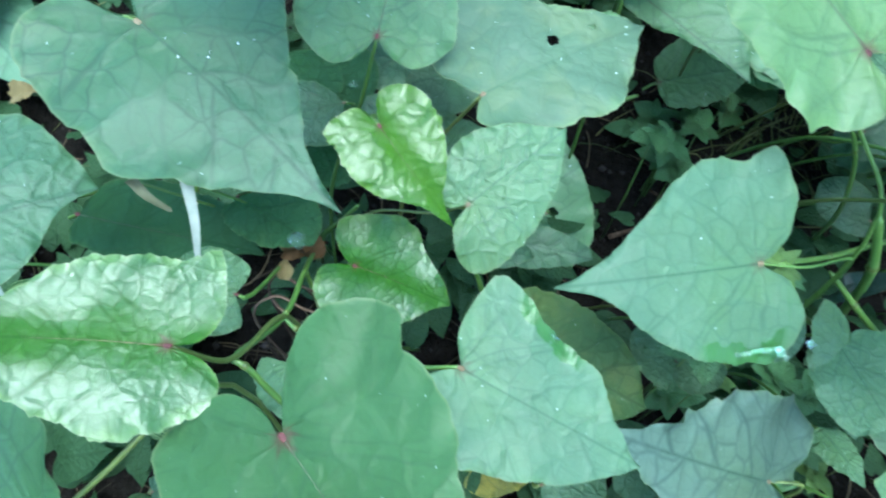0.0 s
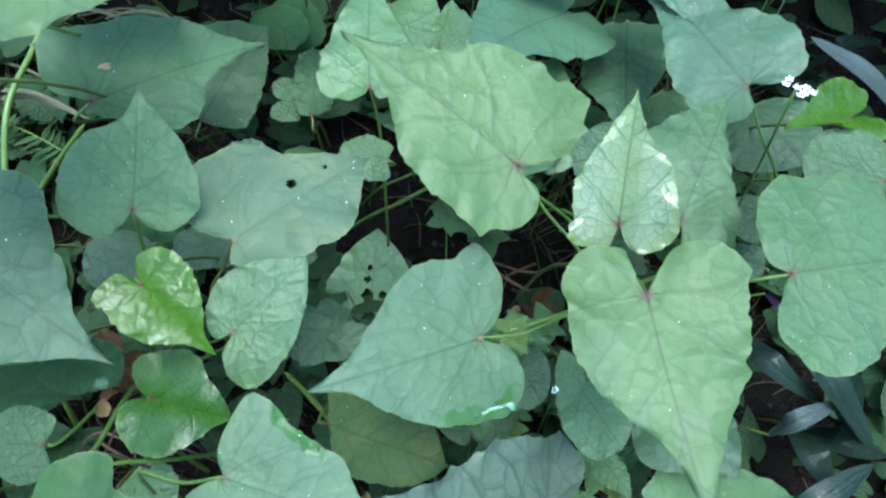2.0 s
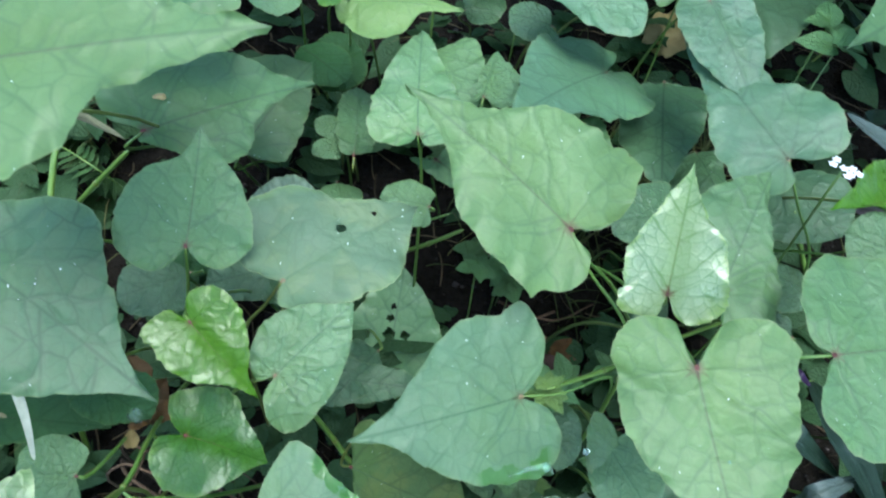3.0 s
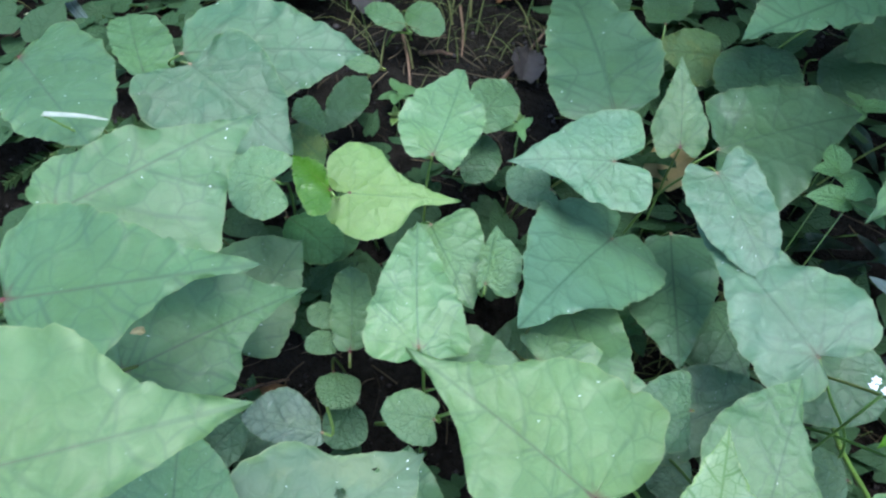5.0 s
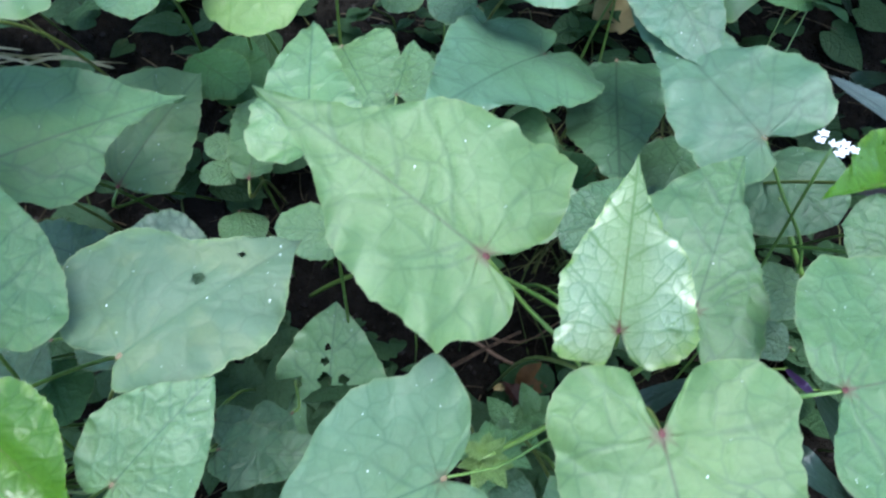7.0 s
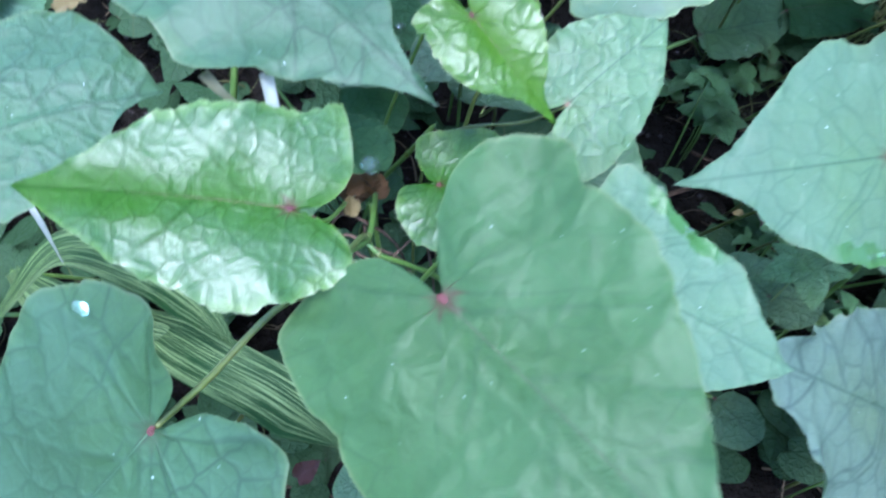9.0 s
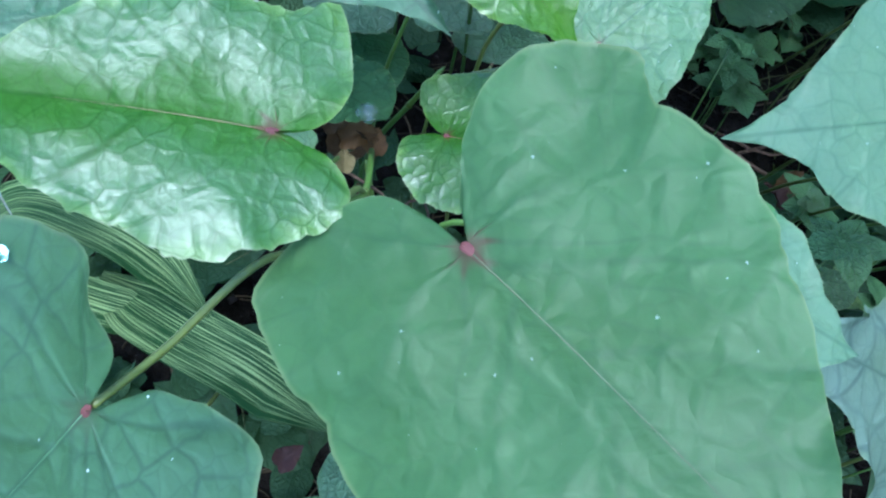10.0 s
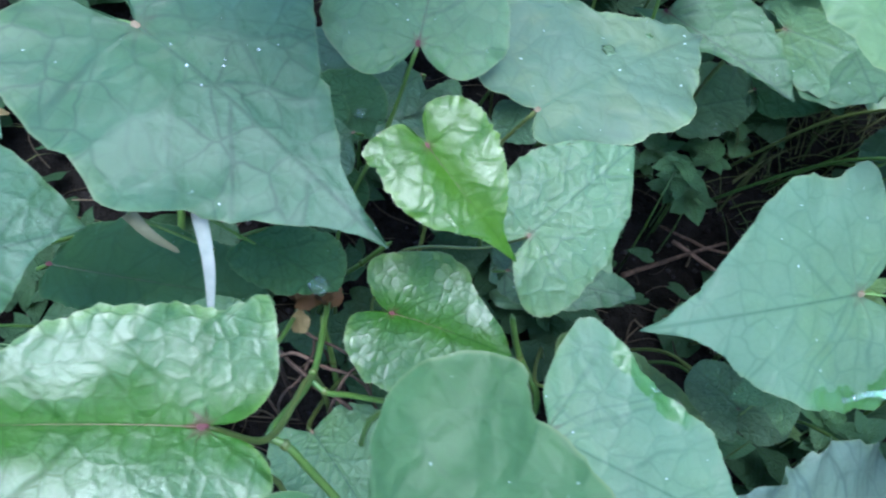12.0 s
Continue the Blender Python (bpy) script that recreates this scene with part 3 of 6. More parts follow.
heart_leaf(HAZY, (0.301, 0.273, 0.247), (0.263, 0.391, 0.253), (-0.28, -0.14, 0.95), (-0.12, 0.04, -0.15, 0.18, -0.05, 0.26, 0.1, 0.27, 0.28, 0.25, 0.5, 0.14, 0.76, 0.08), (-0.06, 0.08, -0.07, 0.25, 0.04, 0.33, 0.23, 0.35, 0.46, 0.19, 0.67, 0.26, 0.83, 0.19), via=((0.317, 0.262, 0.22), (0.346, 0.248, 0.17)))
heart_leaf(HAZY, (0.276, 0.393, 0.275), (0.292, 0.316, 0.25), (-0.22, -0.34, 0.91), (-0.16, 0.23, 0.25, 0.3, 0.7, 0.18), (-0.14, 0.17, 0.08, 0.31, 0.59, 0.25))
heart_leaf(HAZY, (0.223, 0.395, 0.211), (0.134, 0.3, 0.248), (0.27, 0.12, 0.96), (-0.16, 0.07, -0.12, 0.23, 0.1, 0.35, 0.37, 0.29, 0.55, 0.24, 0.76, 0.1, 0.95, 0.04), (-0.22, 0.06, -0.26, 0.17, -0.01, 0.38, 0.23, 0.37, 0.6, 0.22, 0.85, 0.09))
heart_leaf(FRESH, (0.079, 0.299, 0.235), (0.083, 0.38, 0.252), (-0, -0.2, 0.98), (-0.1, 0.06, -0.09, 0.23, -0.03, 0.36, 0.3, 0.34, 0.65, 0.21, 0.88, 0.09), (-0.09, 0.05, -0.09, 0.18, -0.05, 0.34, 0.2, 0.33, 0.55, 0.2, 0.88, 0.08), via=((0.083, 0.3, 0.2),))
heart_leaf(LIME, (0.042, 0.391, 0.267), (0.11, 0.383, 0.265), (-0.01, -0.34, 0.94), (-0.16, 0.03, -0.23, 0.31, -0.04, 0.52, 0.19, 0.48, 0.39, 0.24, 0.7, 0.09), (-0.2, 0.11, -0.18, 0.24, 0.15, 0.45, 0.43, 0.34, 0.61, 0.11, 0.81, 0.06))
heart_leaf(FRESH, (0.097, 0.435, 0.258), (0.127, 0.514, 0.27), (0.06, -0.17, 0.98), (-0.04, 0.03, -0.09, 0.16, 0.15, 0.34, 0.47, 0.34, 0.78, 0.19), (-0.06, 0.08, -0.05, 0.2, 0.2, 0.29, 0.53, 0.3, 0.73, 0.12, 0.91, 0.04), via=((0.095, 0.445, 0.22),))
heart_leaf(HAZY, (0.217, 0.418, 0.264), (0.145, 0.424, 0.261), (-0.06, -0.36, 0.93), (-0.31, 0.1, -0.33, 0.27, -0.23, 0.5, 0.1, 0.46, 0.3, 0.38, 0.59, 0.15, 0.85, 0.06), (-0.29, 0.13, -0.31, 0.4, -0.27, 0.54, 0.17, 0.51, 0.48, 0.32, 0.73, 0.14, 0.9, 0.03))
heart_leaf(MID, (0.294, 0.472, 0.228), (0.301, 0.532, 0.27), (-0.23, -0.54, 0.81), (-0.13, 0.19, 0.22, 0.3, 0.62, 0.14), (-0.11, 0.15, 0.16, 0.28, 0.59, 0.15), via=((0.303, 0.489, 0.18),))
heart_leaf(DEEP, (0.318, 0.461, 0.235), (0.458, 0.501, 0.235), (0.08, -0.26, 0.96), (0.09, 0.28, 0.41, 0.3, 0.82, 0.19), (-0.11, 0.18, 0.11, 0.41, 0.6, 0.19))
heart_leaf(MID, (-0.076, 0.285, 0.245), (0.015, 0.344, 0.234), (0.23, -0.19, 0.95), (-0.14, 0.15, -0.11, 0.36, -0.03, 0.48, 0.17, 0.45, 0.46, 0.4, 0.66, 0.27, 0.84, 0.1), (-0.05, 0.06, 0.1, 0.17, 0.24, 0.31, 0.36, 0.34, 0.48, 0.25, 0.54, 0.15, 0.8, 0.04))
heart_leaf(MID, (-0.042, 0.344, 0.17), (0.004, 0.422, 0.19), (0.09, -0.3, 0.95), (0.09, 0.19, 0.39, 0.54, 0.81, 0.34), (0.08, 0.29, 0.43, 0.28, 0.76, 0.15))
heart_leaf(MID, (-0.094, 0.329, 0.32), (-0.002, 0.39, 0.33), (0.14, -0.37, 0.92), (-0.05, 0.09, 0.07, 0.23, 0.24, 0.2, 0.39, 0.21, 0.53, 0.14, 0.8, 0.04), (-0.03, 0.16, 0.12, 0.31, 0.46, 0.51, 0.56, 0.42, 0.72, 0.2, 0.87, 0.08))
heart_leaf(MID, (-0.093, 0.271, 0.33), (0.014, 0.267, 0.352), (-0.2, -0.27, 0.94), (-0.04, 0.18, 0.05, 0.38, 0.33, 0.32, 0.51, 0.21, 0.76, 0.08, 0.88, 0.04), (0.08, 0.18, 0.31, 0.31, 0.43, 0.29, 0.55, 0.17, 0.74, 0.03, 0.87, 0.03))
heart_leaf(LIGHT, (-0.083, 0.173, 0.375), (0.021, 0.192, 0.382), (-0.01, -0.34, 0.94), (-0.09, 0.15, -0.06, 0.37, 0.05, 0.41, 0.31, 0.39, 0.57, 0.29, 0.71, 0.14, 0.85, 0.06), (-0.11, 0.14, -0.05, 0.36, 0.09, 0.37, 0.22, 0.4, 0.36, 0.31, 0.52, 0.19, 0.69, 0.12))
heart_leaf(DEEP, (-0.07, 0.506, 0.29), (0.054, 0.507, 0.29), (0, -0.42, 0.91), (0.02, 0.18, 0.29, 0.36, 0.72, 0.2), (0.18, 0.24, 0.54, 0.3, 0.78, 0.16))
heart_leaf(DEEP, (-0.056, 0.471, 0.305), (0.007, 0.423, 0.27), (0.17, -0.43, 0.89), (-0.01, 0.46, 0.58, 0.35, 0.79, 0.17), (-0.18, 0.38, 0.18, 0.54, 0.67, 0.32))
heart_leaf(MID, (-0.165, 0.487, 0.3), (-0.102, 0.401, 0.3), (-0.03, -0.02, 1), (-0.19, 0.33, 0.35, 0.42, 0.89, 0.18), (0.23, 0.22, 0.71, 0.24, 0.95, 0.09))
heart_leaf(DEEP, (0.237, 0.483, 0.255), (0.242, 0.695, 0.255), (-0.16, 0, 0.99), (0.01, 0.18, 0.3, 0.19, 0.73, 0.09), (0.02, 0.14, 0.27, 0.24, 0.58, 0.16))
# deep kind chosen to darken this leaf like the shaded far corner
heart_leaf(DEEP, (0.477, 0.587, 0.3), (0.326, 0.504, 0.3), (0.1, -0.18, 0.98), (0.06, 0.15, 0.5, 0.14, 0.8, 0.04), (0.07, 0.21, 0.46, 0.26, 0.76, 0.13))
heart_leaf(YELLOWED, (0.371, 0.588, 0.23), (0.309, 0.603, 0.23), (-0.1, -0.42, 0.9), (-0.05, 0.35, 0.38, 0.5, 0.71, 0.19), (0.09, 0.35, 0.5, 0.39, 0.81, 0.21))
# dark kind chosen here to put the corner's shade into the colour
heart_leaf(GLOSSYDARK, (0.374, 0.523, 0.24), (0.408, 0.594, 0.24), (-0.07, 0.03, 1), (-0.25, 0.27, 0.18, 0.48, 0.76, 0.36), (0, 0.34, 0.36, 0.44, 0.85, 0.31))
heart_leaf(MID, (0.5106, 0.4439, 0.285), (0.3564, 0.3491, 0.271), (0, -0.3, 0.95), (-0.1, 0.12, 0.1, 0.26, 0.45, 0.22, 0.75, 0.12, 0.9, 0.03), (-0.1, 0.12, 0.12, 0.3, 0.4, 0.26, 0.53, 0.22, 0.66, 0.14, 0.85, 0.05))
heart_leaf(FRESH, (-0.004, 0.401, 0.27), (-0.035, 0.41, 0.27), (-0.09, -0.3, 0.95), (-0.42, 0.46, -0.05, 0.82, 0.54, 0.7), (-0.24, 0.48, 0.44, 0.67, 1, 0.49))
heart_leaf(YOUNG, (0.031, 0.381, 0.28), (0.008, 0.412, 0.28), (-0.14, -0.11, 0.98), (-0.35, 0.25, -0.25, 0.49, 0.39, 0.36), (0.31, 0.17, 0.55, 0.18, 0.85, 0.06))
heart_leaf(FRESH, (0.096, 0.415, 0.21), (0.119, 0.347, 0.2), (-0.08, -0.17, 0.98), (-0.01, 0.43, 0.39, 0.39, 0.77, 0.19), (-0.06, 0.13, 0.41, 0.17, 0.83, 0.09))
heart_leaf(FRESH, (0.126, 0.353, 0.22), (0.14, 0.403, 0.22), (0.02, -0.01, 1), (-0.15, 0.08, 0.38, 0.13, 0.73, 0.07), (-0.16, 0.33, 0.5, 0.4, 0.75, 0.22))
heart_leaf(DEEP, (0.186, 0.437, 0.22), (0.154, 0.45, 0.22), (-0.14, -0.33, 0.94), (-0.25, 0.27, 0.28, 0.56, 0.83, 0.37), (0.16, 0.37, 0.68, 0.44, 1, 0.21))
heart_leaf(DEEP, (0.287, 0.425, 0.18), (0.254, 0.305, 0.18), (-0.11, 0.03, 0.99), (0.02, 0.24, 0.43, 0.24, 0.76, 0.11), (0.12, 0.18, 0.65, 0.26, 0.86, 0.12))
heart_leaf(DEEP, (0.319, 0.386, 0.14), (0.324, 0.315, 0.14), (-0.23, -0.02, 0.97), (0.07, 0.23, 0.5, 0.16, 0.76, 0.11), (0.07, 0.28, 0.58, 0.54, 0.85, 0.29))
heart_leaf(DEEP, (0.24, 0.274, 0.15), (0.314, 0.294, 0.17), (-0.21, -0.18, 0.96), (0.06, 0.29, 0.53, 0.42, 0.88, 0.19), (-0.12, 0.2, 0.26, 0.27, 0.72, 0.13))
heart_leaf(FRESH, (0.155, 0.306, 0.2), (0.222, 0.266, 0.2), (-0.13, -0.21, 0.97), (-0.21, 0.14, 0.27, 0.3, 0.78, 0.19), (-0.13, 0.26, 0.26, 0.42, 0.68, 0.33))
heart_leaf(FRESH, (0.087, 0.271, 0.2), (0.056, 0.278, 0.2), (-0.05, -0.19, 0.98), (-0.08, 0.4, 0.31, 0.51, 0.78, 0.28), (-0.05, 0.32, 0.52, 0.5, 0.9, 0.28))
heart_leaf(DEEP, (-0.004, 0.317, 0.12), (-0.047, 0.293, 0.12), (0.11, -0.19, 0.98), (-0.22, 0.42, 0.39, 0.58, 0.82, 0.3), (-0.08, 0.33, 0.35, 0.32, 0.78, 0.22))
heart_leaf(MID, (0.031, 0.368, 0.18), (0.009, 0.36, 0.18), (0.09, -0.26, 0.96), (0.16, 0.49, 0.66, 0.49, 0.98, 0.19), (0.12, 0.14, 0.56, 0.35, 0.92, 0.25))
heart_leaf(MID, (0.028, 0.345, 0.18), (0.008, 0.338, 0.18), (0.09, -0.24, 0.97), (0.18, 0.52, 0.69, 0.42, 0.98, 0.2), (0.05, 0.12, 0.44, 0.32, 0.83, 0.23))
heart_leaf(MID, (0.038, 0.329, 0.185), (0.039, 0.4, 0.185), (0.04, -0, 1), (0.03, 0.12, 0.5, 0.19, 0.9, 0.13), (0.05, 0.15, 0.48, 0.21, 0.89, 0.14))
heart_leaf(MID, (0.025, 0.335, 0.15), (0.03, 0.306, 0.15), (0.01, 0, 1), (0.34, 0.53, 0.7, 0.51, 0.99, 0.25), (0.13, 0.39, 0.47, 0.47, 0.86, 0.29))
heart_leaf(CRINKLED, (-0.068, 0.056, 0.278), (-0.118, 0.048, 0.292), (0.3, -0.22, 0.93), (-0.09, 0.03, -0.2, 0.08, -0.26, 0.18, -0.23, 0.28, -0.08, 0.38, 0.06, 0.43, 0.22, 0.45, 0.45, 0.36, 0.65, 0.27, 0.84, 0.13), (-0.15, 0.03, -0.25, 0.16, -0.25, 0.32, -0.2, 0.49, -0.05, 0.43, 0.09, 0.44, 0.25, 0.42, 0.4, 0.41, 0.56, 0.32, 0.68, 0.22, 0.85, 0.08), arch=0.01, via=((-0.061, 0.063, 0.25), (-0.06, 0.104, 0.19)))
heart_leaf(BROAD, (-0.0339, 0.0359, 0.2778), (0.0188, -0.0174, 0.2775), (-0.2755, -0.2776, 0.9203), (-0.1, 0.07, -0.21, 0.2, -0.24, 0.33, -0.16, 0.5, -0.05, 0.56, 0.02, 0.5, 0.28, 0.5, 0.42, 0.42, 0.66, 0.25, 0.85, 0.08), (-0.12, 0.01, -0.23, 0.05, -0.3, 0.17, -0.28, 0.4, -0.14, 0.45, 0.02, 0.47, 0.2, 0.5, 0.45, 0.45, 0.75, 0.25), arch=0.02, via=((-0.024, 0.043, 0.255), (-0.003, 0.059, 0.2)))
heart_leaf(DEEP, (-0.094, 0.013, 0.255), (-0.145, -0.019, 0.2), (-0.39, -0.59, 0.71), (-0.22, 0.11, -0.3, 0.29, 0.04, 0.44), (-0.16, 0.03, -0.22, 0.25, 0.1, 0.52), via=((-0.089, 0.027, 0.245), (-0.074, 0.062, 0.225)), red="pink")
heart_leaf(DEEP, (-0.17, 0.091, 0.25), (-0.125, 0.125, 0.24), (0.32, -0.15, 0.93), (0.28, 0.56, 0.72, 0.64, 0.92, 0.28), (-0.07, 0.42, 0.41, 0.38, 0.76, 0.07))
heart_leaf(CRINKLED, (-0.0353, 0.1257, 0.1985), (0.0055, 0.11, 0.2035), (-0.001, -0.271, 0.962), (-0.1, 0.02, -0.29, 0.18, -0.33, 0.35, -0.16, 0.48, 0.14, 0.59, 0.4, 0.55, 0.63, 0.33, 0.87, 0.16), (-0.11, 0.02, -0.29, 0.1, -0.27, 0.31, -0.12, 0.49, 0.08, 0.57, 0.43, 0.54, 0.67, 0.33, 0.89, 0.08))
heart_leaf(SOAKED, (0.0105, 0.0752, 0.2295), (0.0755, 0.053, 0.211), (0.157, -0.318, 0.935), (-0.08, 0.1, -0.1, 0.25, -0.03, 0.5, 0.12, 0.47, 0.27, 0.38, 0.53, 0.32, 0.63, 0.28, 0.75, 0.15, 0.88, 0.06), (-0.08, 0.05, -0.15, 0.13, -0.15, 0.28, -0.02, 0.42, 0.4, 0.35, 0.76, 0.19), via=((-0.01, 0.079, 0.215), (-0.035, 0.09, 0.2)))
heart_leaf(VEINED, (0.161, 0.071, 0.131), (0.0647, 0.0691, 0.1953), (0.513, -0.406, 0.756), (-0.11, 0.07, -0.19, 0.13, -0.26, 0.25, -0.2, 0.41, -0.02, 0.47, 0.2, 0.44, 0.42, 0.36, 0.63, 0.18, 0.74, 0.11, 0.85, 0.04), (-0.09, 0.01, -0.17, 0.06, -0.21, 0.22, -0.08, 0.36, 0.06, 0.33, 0.26, 0.32, 0.41, 0.28, 0.5, 0.21, 0.61, 0.15, 0.77, 0.08, 0.86, 0.04), via=((0.183, 0.073, 0.12),))
heart_leaf(FRESH, (0.1885, 0.121, 0.169), (0.1917, 0.088, 0.1536), (0, -0.42, 0.9), (-0.15, 0.08, -0.22, 0.22, -0.32, 0.4, -0.33, 0.6, -0.13, 0.75, 0.27, 0.62, 0.7, 0.32, 0.9, 0.1), (-0.2, 0.02, -0.45, 0.06, -0.7, 0.3, -0.42, 0.46, -0.07, 0.51, 0.17, 0.5, 0.58, 0.36, 0.88, 0.18))
heart_leaf(DEEP, (0.249, 0.14, 0.13), (0.274, 0.078, 0.13), (-0.26, -0.1, 0.96), (0.18, 0.32, 0.61, 0.27, 0.86, 0.13), (0.04, 0.37, 0.48, 0.61, 0.8, 0.3))
heart_leaf(FRESH, (0.234, 0.063, 0.111), (0.337, 0.078, 0.068), (0.38, -0.03, 0.92), (-0.12, 0.15, 0.33, 0.33, 0.73, 0.16), (-0.13, 0.12, 0.09, 0.24, 0.5, 0.19), via=((0.213, 0.071, 0.1), (0.2, 0.087, 0.07)))
heart_leaf(YOUNG, (0.3384, 0.2288, 0.261), (0.281, 0.206, 0.2785), (0.05, -0.3, 0.95), (-0.3, 0.02, -0.42, 0.1, -0.36, 0.2, -0.07, 0.28, 0.05, 0.18, 0.25, 0.07, 0.6, 0.03), (-0.12, 0.03, -0.29, 0.08, -0.35, 0.22, -0.08, 0.36, 0.32, 0.3, 0.7, 0.12))
heart_leaf(MID, (0.341, 0.188, 0.255), (0.304, 0.21, 0.255), (-0.16, -0.28, 0.95), (-0.07, 0.45, 0.18, 0.78, 0.76, 0.47), (0.07, 0.47, 0.51, 0.54, 0.86, 0.35))
heart_leaf(MID, (0.06, 0.238, 0.007), (0.077, 0.313, 0.073), (-0.05, -0.66, 0.75), (-0.01, 0.29, 0.43, 0.38, 0.8, 0.21), (-0.01, 0.25, 0.36, 0.43, 0.79, 0.22), holes=((0.68, 0.03, 0.022), (0.58, 0.04, 0.028), (0.45, 0.03, 0.05), (0.46, -0.1, 0.035), (0.39, 0.02, 0.035)))
heart_leaf(YELLOWED, (0.041, 0.135, 0.12), (0.11, 0.103, 0.12), (-0.06, -0.13, 0.99), (-0.1, 0.33, 0.26, 0.43, 0.73, 0.3), (0.22, 0.29, 0.63, 0.28, 0.89, 0.15))
heart_leaf(DEEP, (0.056, 0.207, 0.13), (0.025, 0.169, 0.13), (0.12, -0.1, 0.99), (0.26, 0.31, 0.57, 0.28, 0.91, 0.11), (0.07, 0.33, 0.45, 0.29, 0.78, 0.2))
heart_leaf(DEEP, (-0.063, 0.247, 0.16), (-0.103, 0.228, 0.16), (0.13, -0.27, 0.95), (0.18, 0.47, 0.63, 0.44, 0.94, 0.25), (0.15, 0.25, 0.55, 0.43, 0.86, 0.3))
heart_leaf(DEEP, (-0.017, 0.258, 0.15), (-0.055, 0.245, 0.15), (0.09, -0.27, 0.96), (0.12, 0.47, 0.57, 0.43, 0.97, 0.26), (0.12, 0.25, 0.47, 0.35, 0.85, 0.26))
heart_leaf(SHADED, (-0.094, 0.159, 0.19), (-0.056, 0.138, 0.19), (-0.07, -0.13, 0.99), (0.22, 0.29, 0.74, 0.39, 0.94, 0.22), (-0.02, 0.24, 0.43, 0.33, 0.8, 0.16))
heart_leaf(SHADED, (-0.173, 0.153, 0.17), (-0.082, 0.142, 0.17), (-0.02, -0.18, 0.98), (0.1, 0.22, 0.46, 0.26, 0.79, 0.18), (0.03, 0.15, 0.32, 0.18, 0.68, 0.1))
heart_leaf(MID, (-0.08, 0.107, 0.2), (-0.107, 0.111, 0.2), (-0.02, -0.17, 0.99), (-0.22, 0.43, 0.22, 0.67, 0.77, 0.4), (-0.07, 0.42, 0.62, 0.61, 1, 0.34))
heart_leaf(MID, (0.093, 0.312, 0.2), (0.153, 0.262, 0.19), (-0.18, -0.39, 0.9), (0.04, 0.35, 0.49, 0.35, 0.79, 0.19), (-0.18, 0.12, 0.16, 0.13, 0.69, 0.03))
heart_leaf(FRESH, (-0.063, 0.098, 0.15), (-0.039, 0.069, 0.15), (-0.04, -0.03, 1), (-0.07, 0.42, 0.28, 0.69, 0.78, 0.42), (-0.25, 0.29, 0.07, 0.53, 0.66, 0.37))
heart_leaf(DEEP, (0.019, 0.191, 0.13), (0.082, 0.18, 0.13), (-0.05, -0.26, 0.97), (0.1, 0.21, 0.51, 0.17, 0.92, 0.12), (-0.06, 0.15, 0.18, 0.26, 0.73, 0.15))
heart_leaf(MID, (0.127, 0.13, 0.12), (0.109, 0.15, 0.12), (-0.17, -0.15, 0.97), (-0.29, 0.49, 0.37, 0.65, 0.87, 0.38), (0.09, 0.59, 0.6, 0.5, 0.95, 0.25), red=False)
heart_leaf(MID, (0.127, 0.13, 0.12), (0.154, 0.127, 0.12), (-0.02, -0.18, 0.98), (0.03, 0.28, 0.46, 0.21, 0.89, 0.14), (-0.02, 0.33, 0.31, 0.57, 0.82, 0.36), red=False)
heart_leaf(DEEP, (0.149, 0.148, 0.17), (0.16, 0.117, 0.17), (-0.15, -0.05, 0.99), (0, 0.37, 0.43, 0.46, 0.85, 0.23), (0.21, 0.26, 0.67, 0.39, 0.99, 0.25))
heart_leaf(MID, (0.182, 0.345, 0.2), (0.187, 0.255, 0.2), (-0.3, -0.02, 0.95), (-0.01, 0.29, 0.52, 0.31, 0.89, 0.14), (0.07, 0.28, 0.51, 0.39, 0.9, 0.32))
heart_leaf(MID, (0.347, 0.233, 0.16), (0.32, 0.252, 0.16), (-0.17, -0.25, 0.95), (-0.05, 0.37, 0.35, 0.66, 0.77, 0.58), (0.23, 0.29, 0.65, 0.34, 0.94, 0.14))
heart_leaf(DEEP, (0.344, 0.216, 0.13), (0.313, 0.231, 0.13), (-0.11, -0.23, 0.97), (0.07, 0.24, 0.43, 0.35, 0.82, 0.25), (0.14, 0.37, 0.52, 0.36, 0.88, 0.19))
heart_leaf(DEEP, (0.339, 0.312, 0.19), (0.363, 0.258, 0.19), (-0.31, -0.14, 0.94), (0.15, 0.37, 0.56, 0.53, 0.9, 0.25), (0.07, 0.32, 0.57, 0.61, 0.87, 0.35))
heart_leaf(DEEP, (0.241, 0.267, 0.2), (0.202, 0.26, 0.2), (0.04, -0.23, 0.97), (0.3, 0.51, 0.76, 0.43, 1, 0.25), (-0.24, 0.56, 0.27, 0.6, 0.78, 0.37))
heart_leaf(VEINED, (0.022, 0.272, 0.19), (-0.026, 0.285, 0.19), (-0.06, -0.22, 0.97), (-0.04, 0.12, 0.36, 0.24, 0.83, 0.14), (0.09, 0.19, 0.58, 0.44, 0.84, 0.25))
heart_leaf(DEEP, (-0.042, 0.298, 0.15), (-0.106, 0.33, 0.15), (-0.07, -0.14, 0.99), (-0.08, 0.13, 0.28, 0.3, 0.74, 0.19), (0.15, 0.22, 0.65, 0.23, 0.96, 0.1))
heart_leaf(DEEP, (0.013, 0.212, 0.12), (0.056, 0.195, 0.12), (-0.04, -0.1, 0.99), (-0.01, 0.17, 0.41, 0.2, 0.81, 0.1), (0.11, 0.23, 0.48, 0.27, 0.83, 0.12))
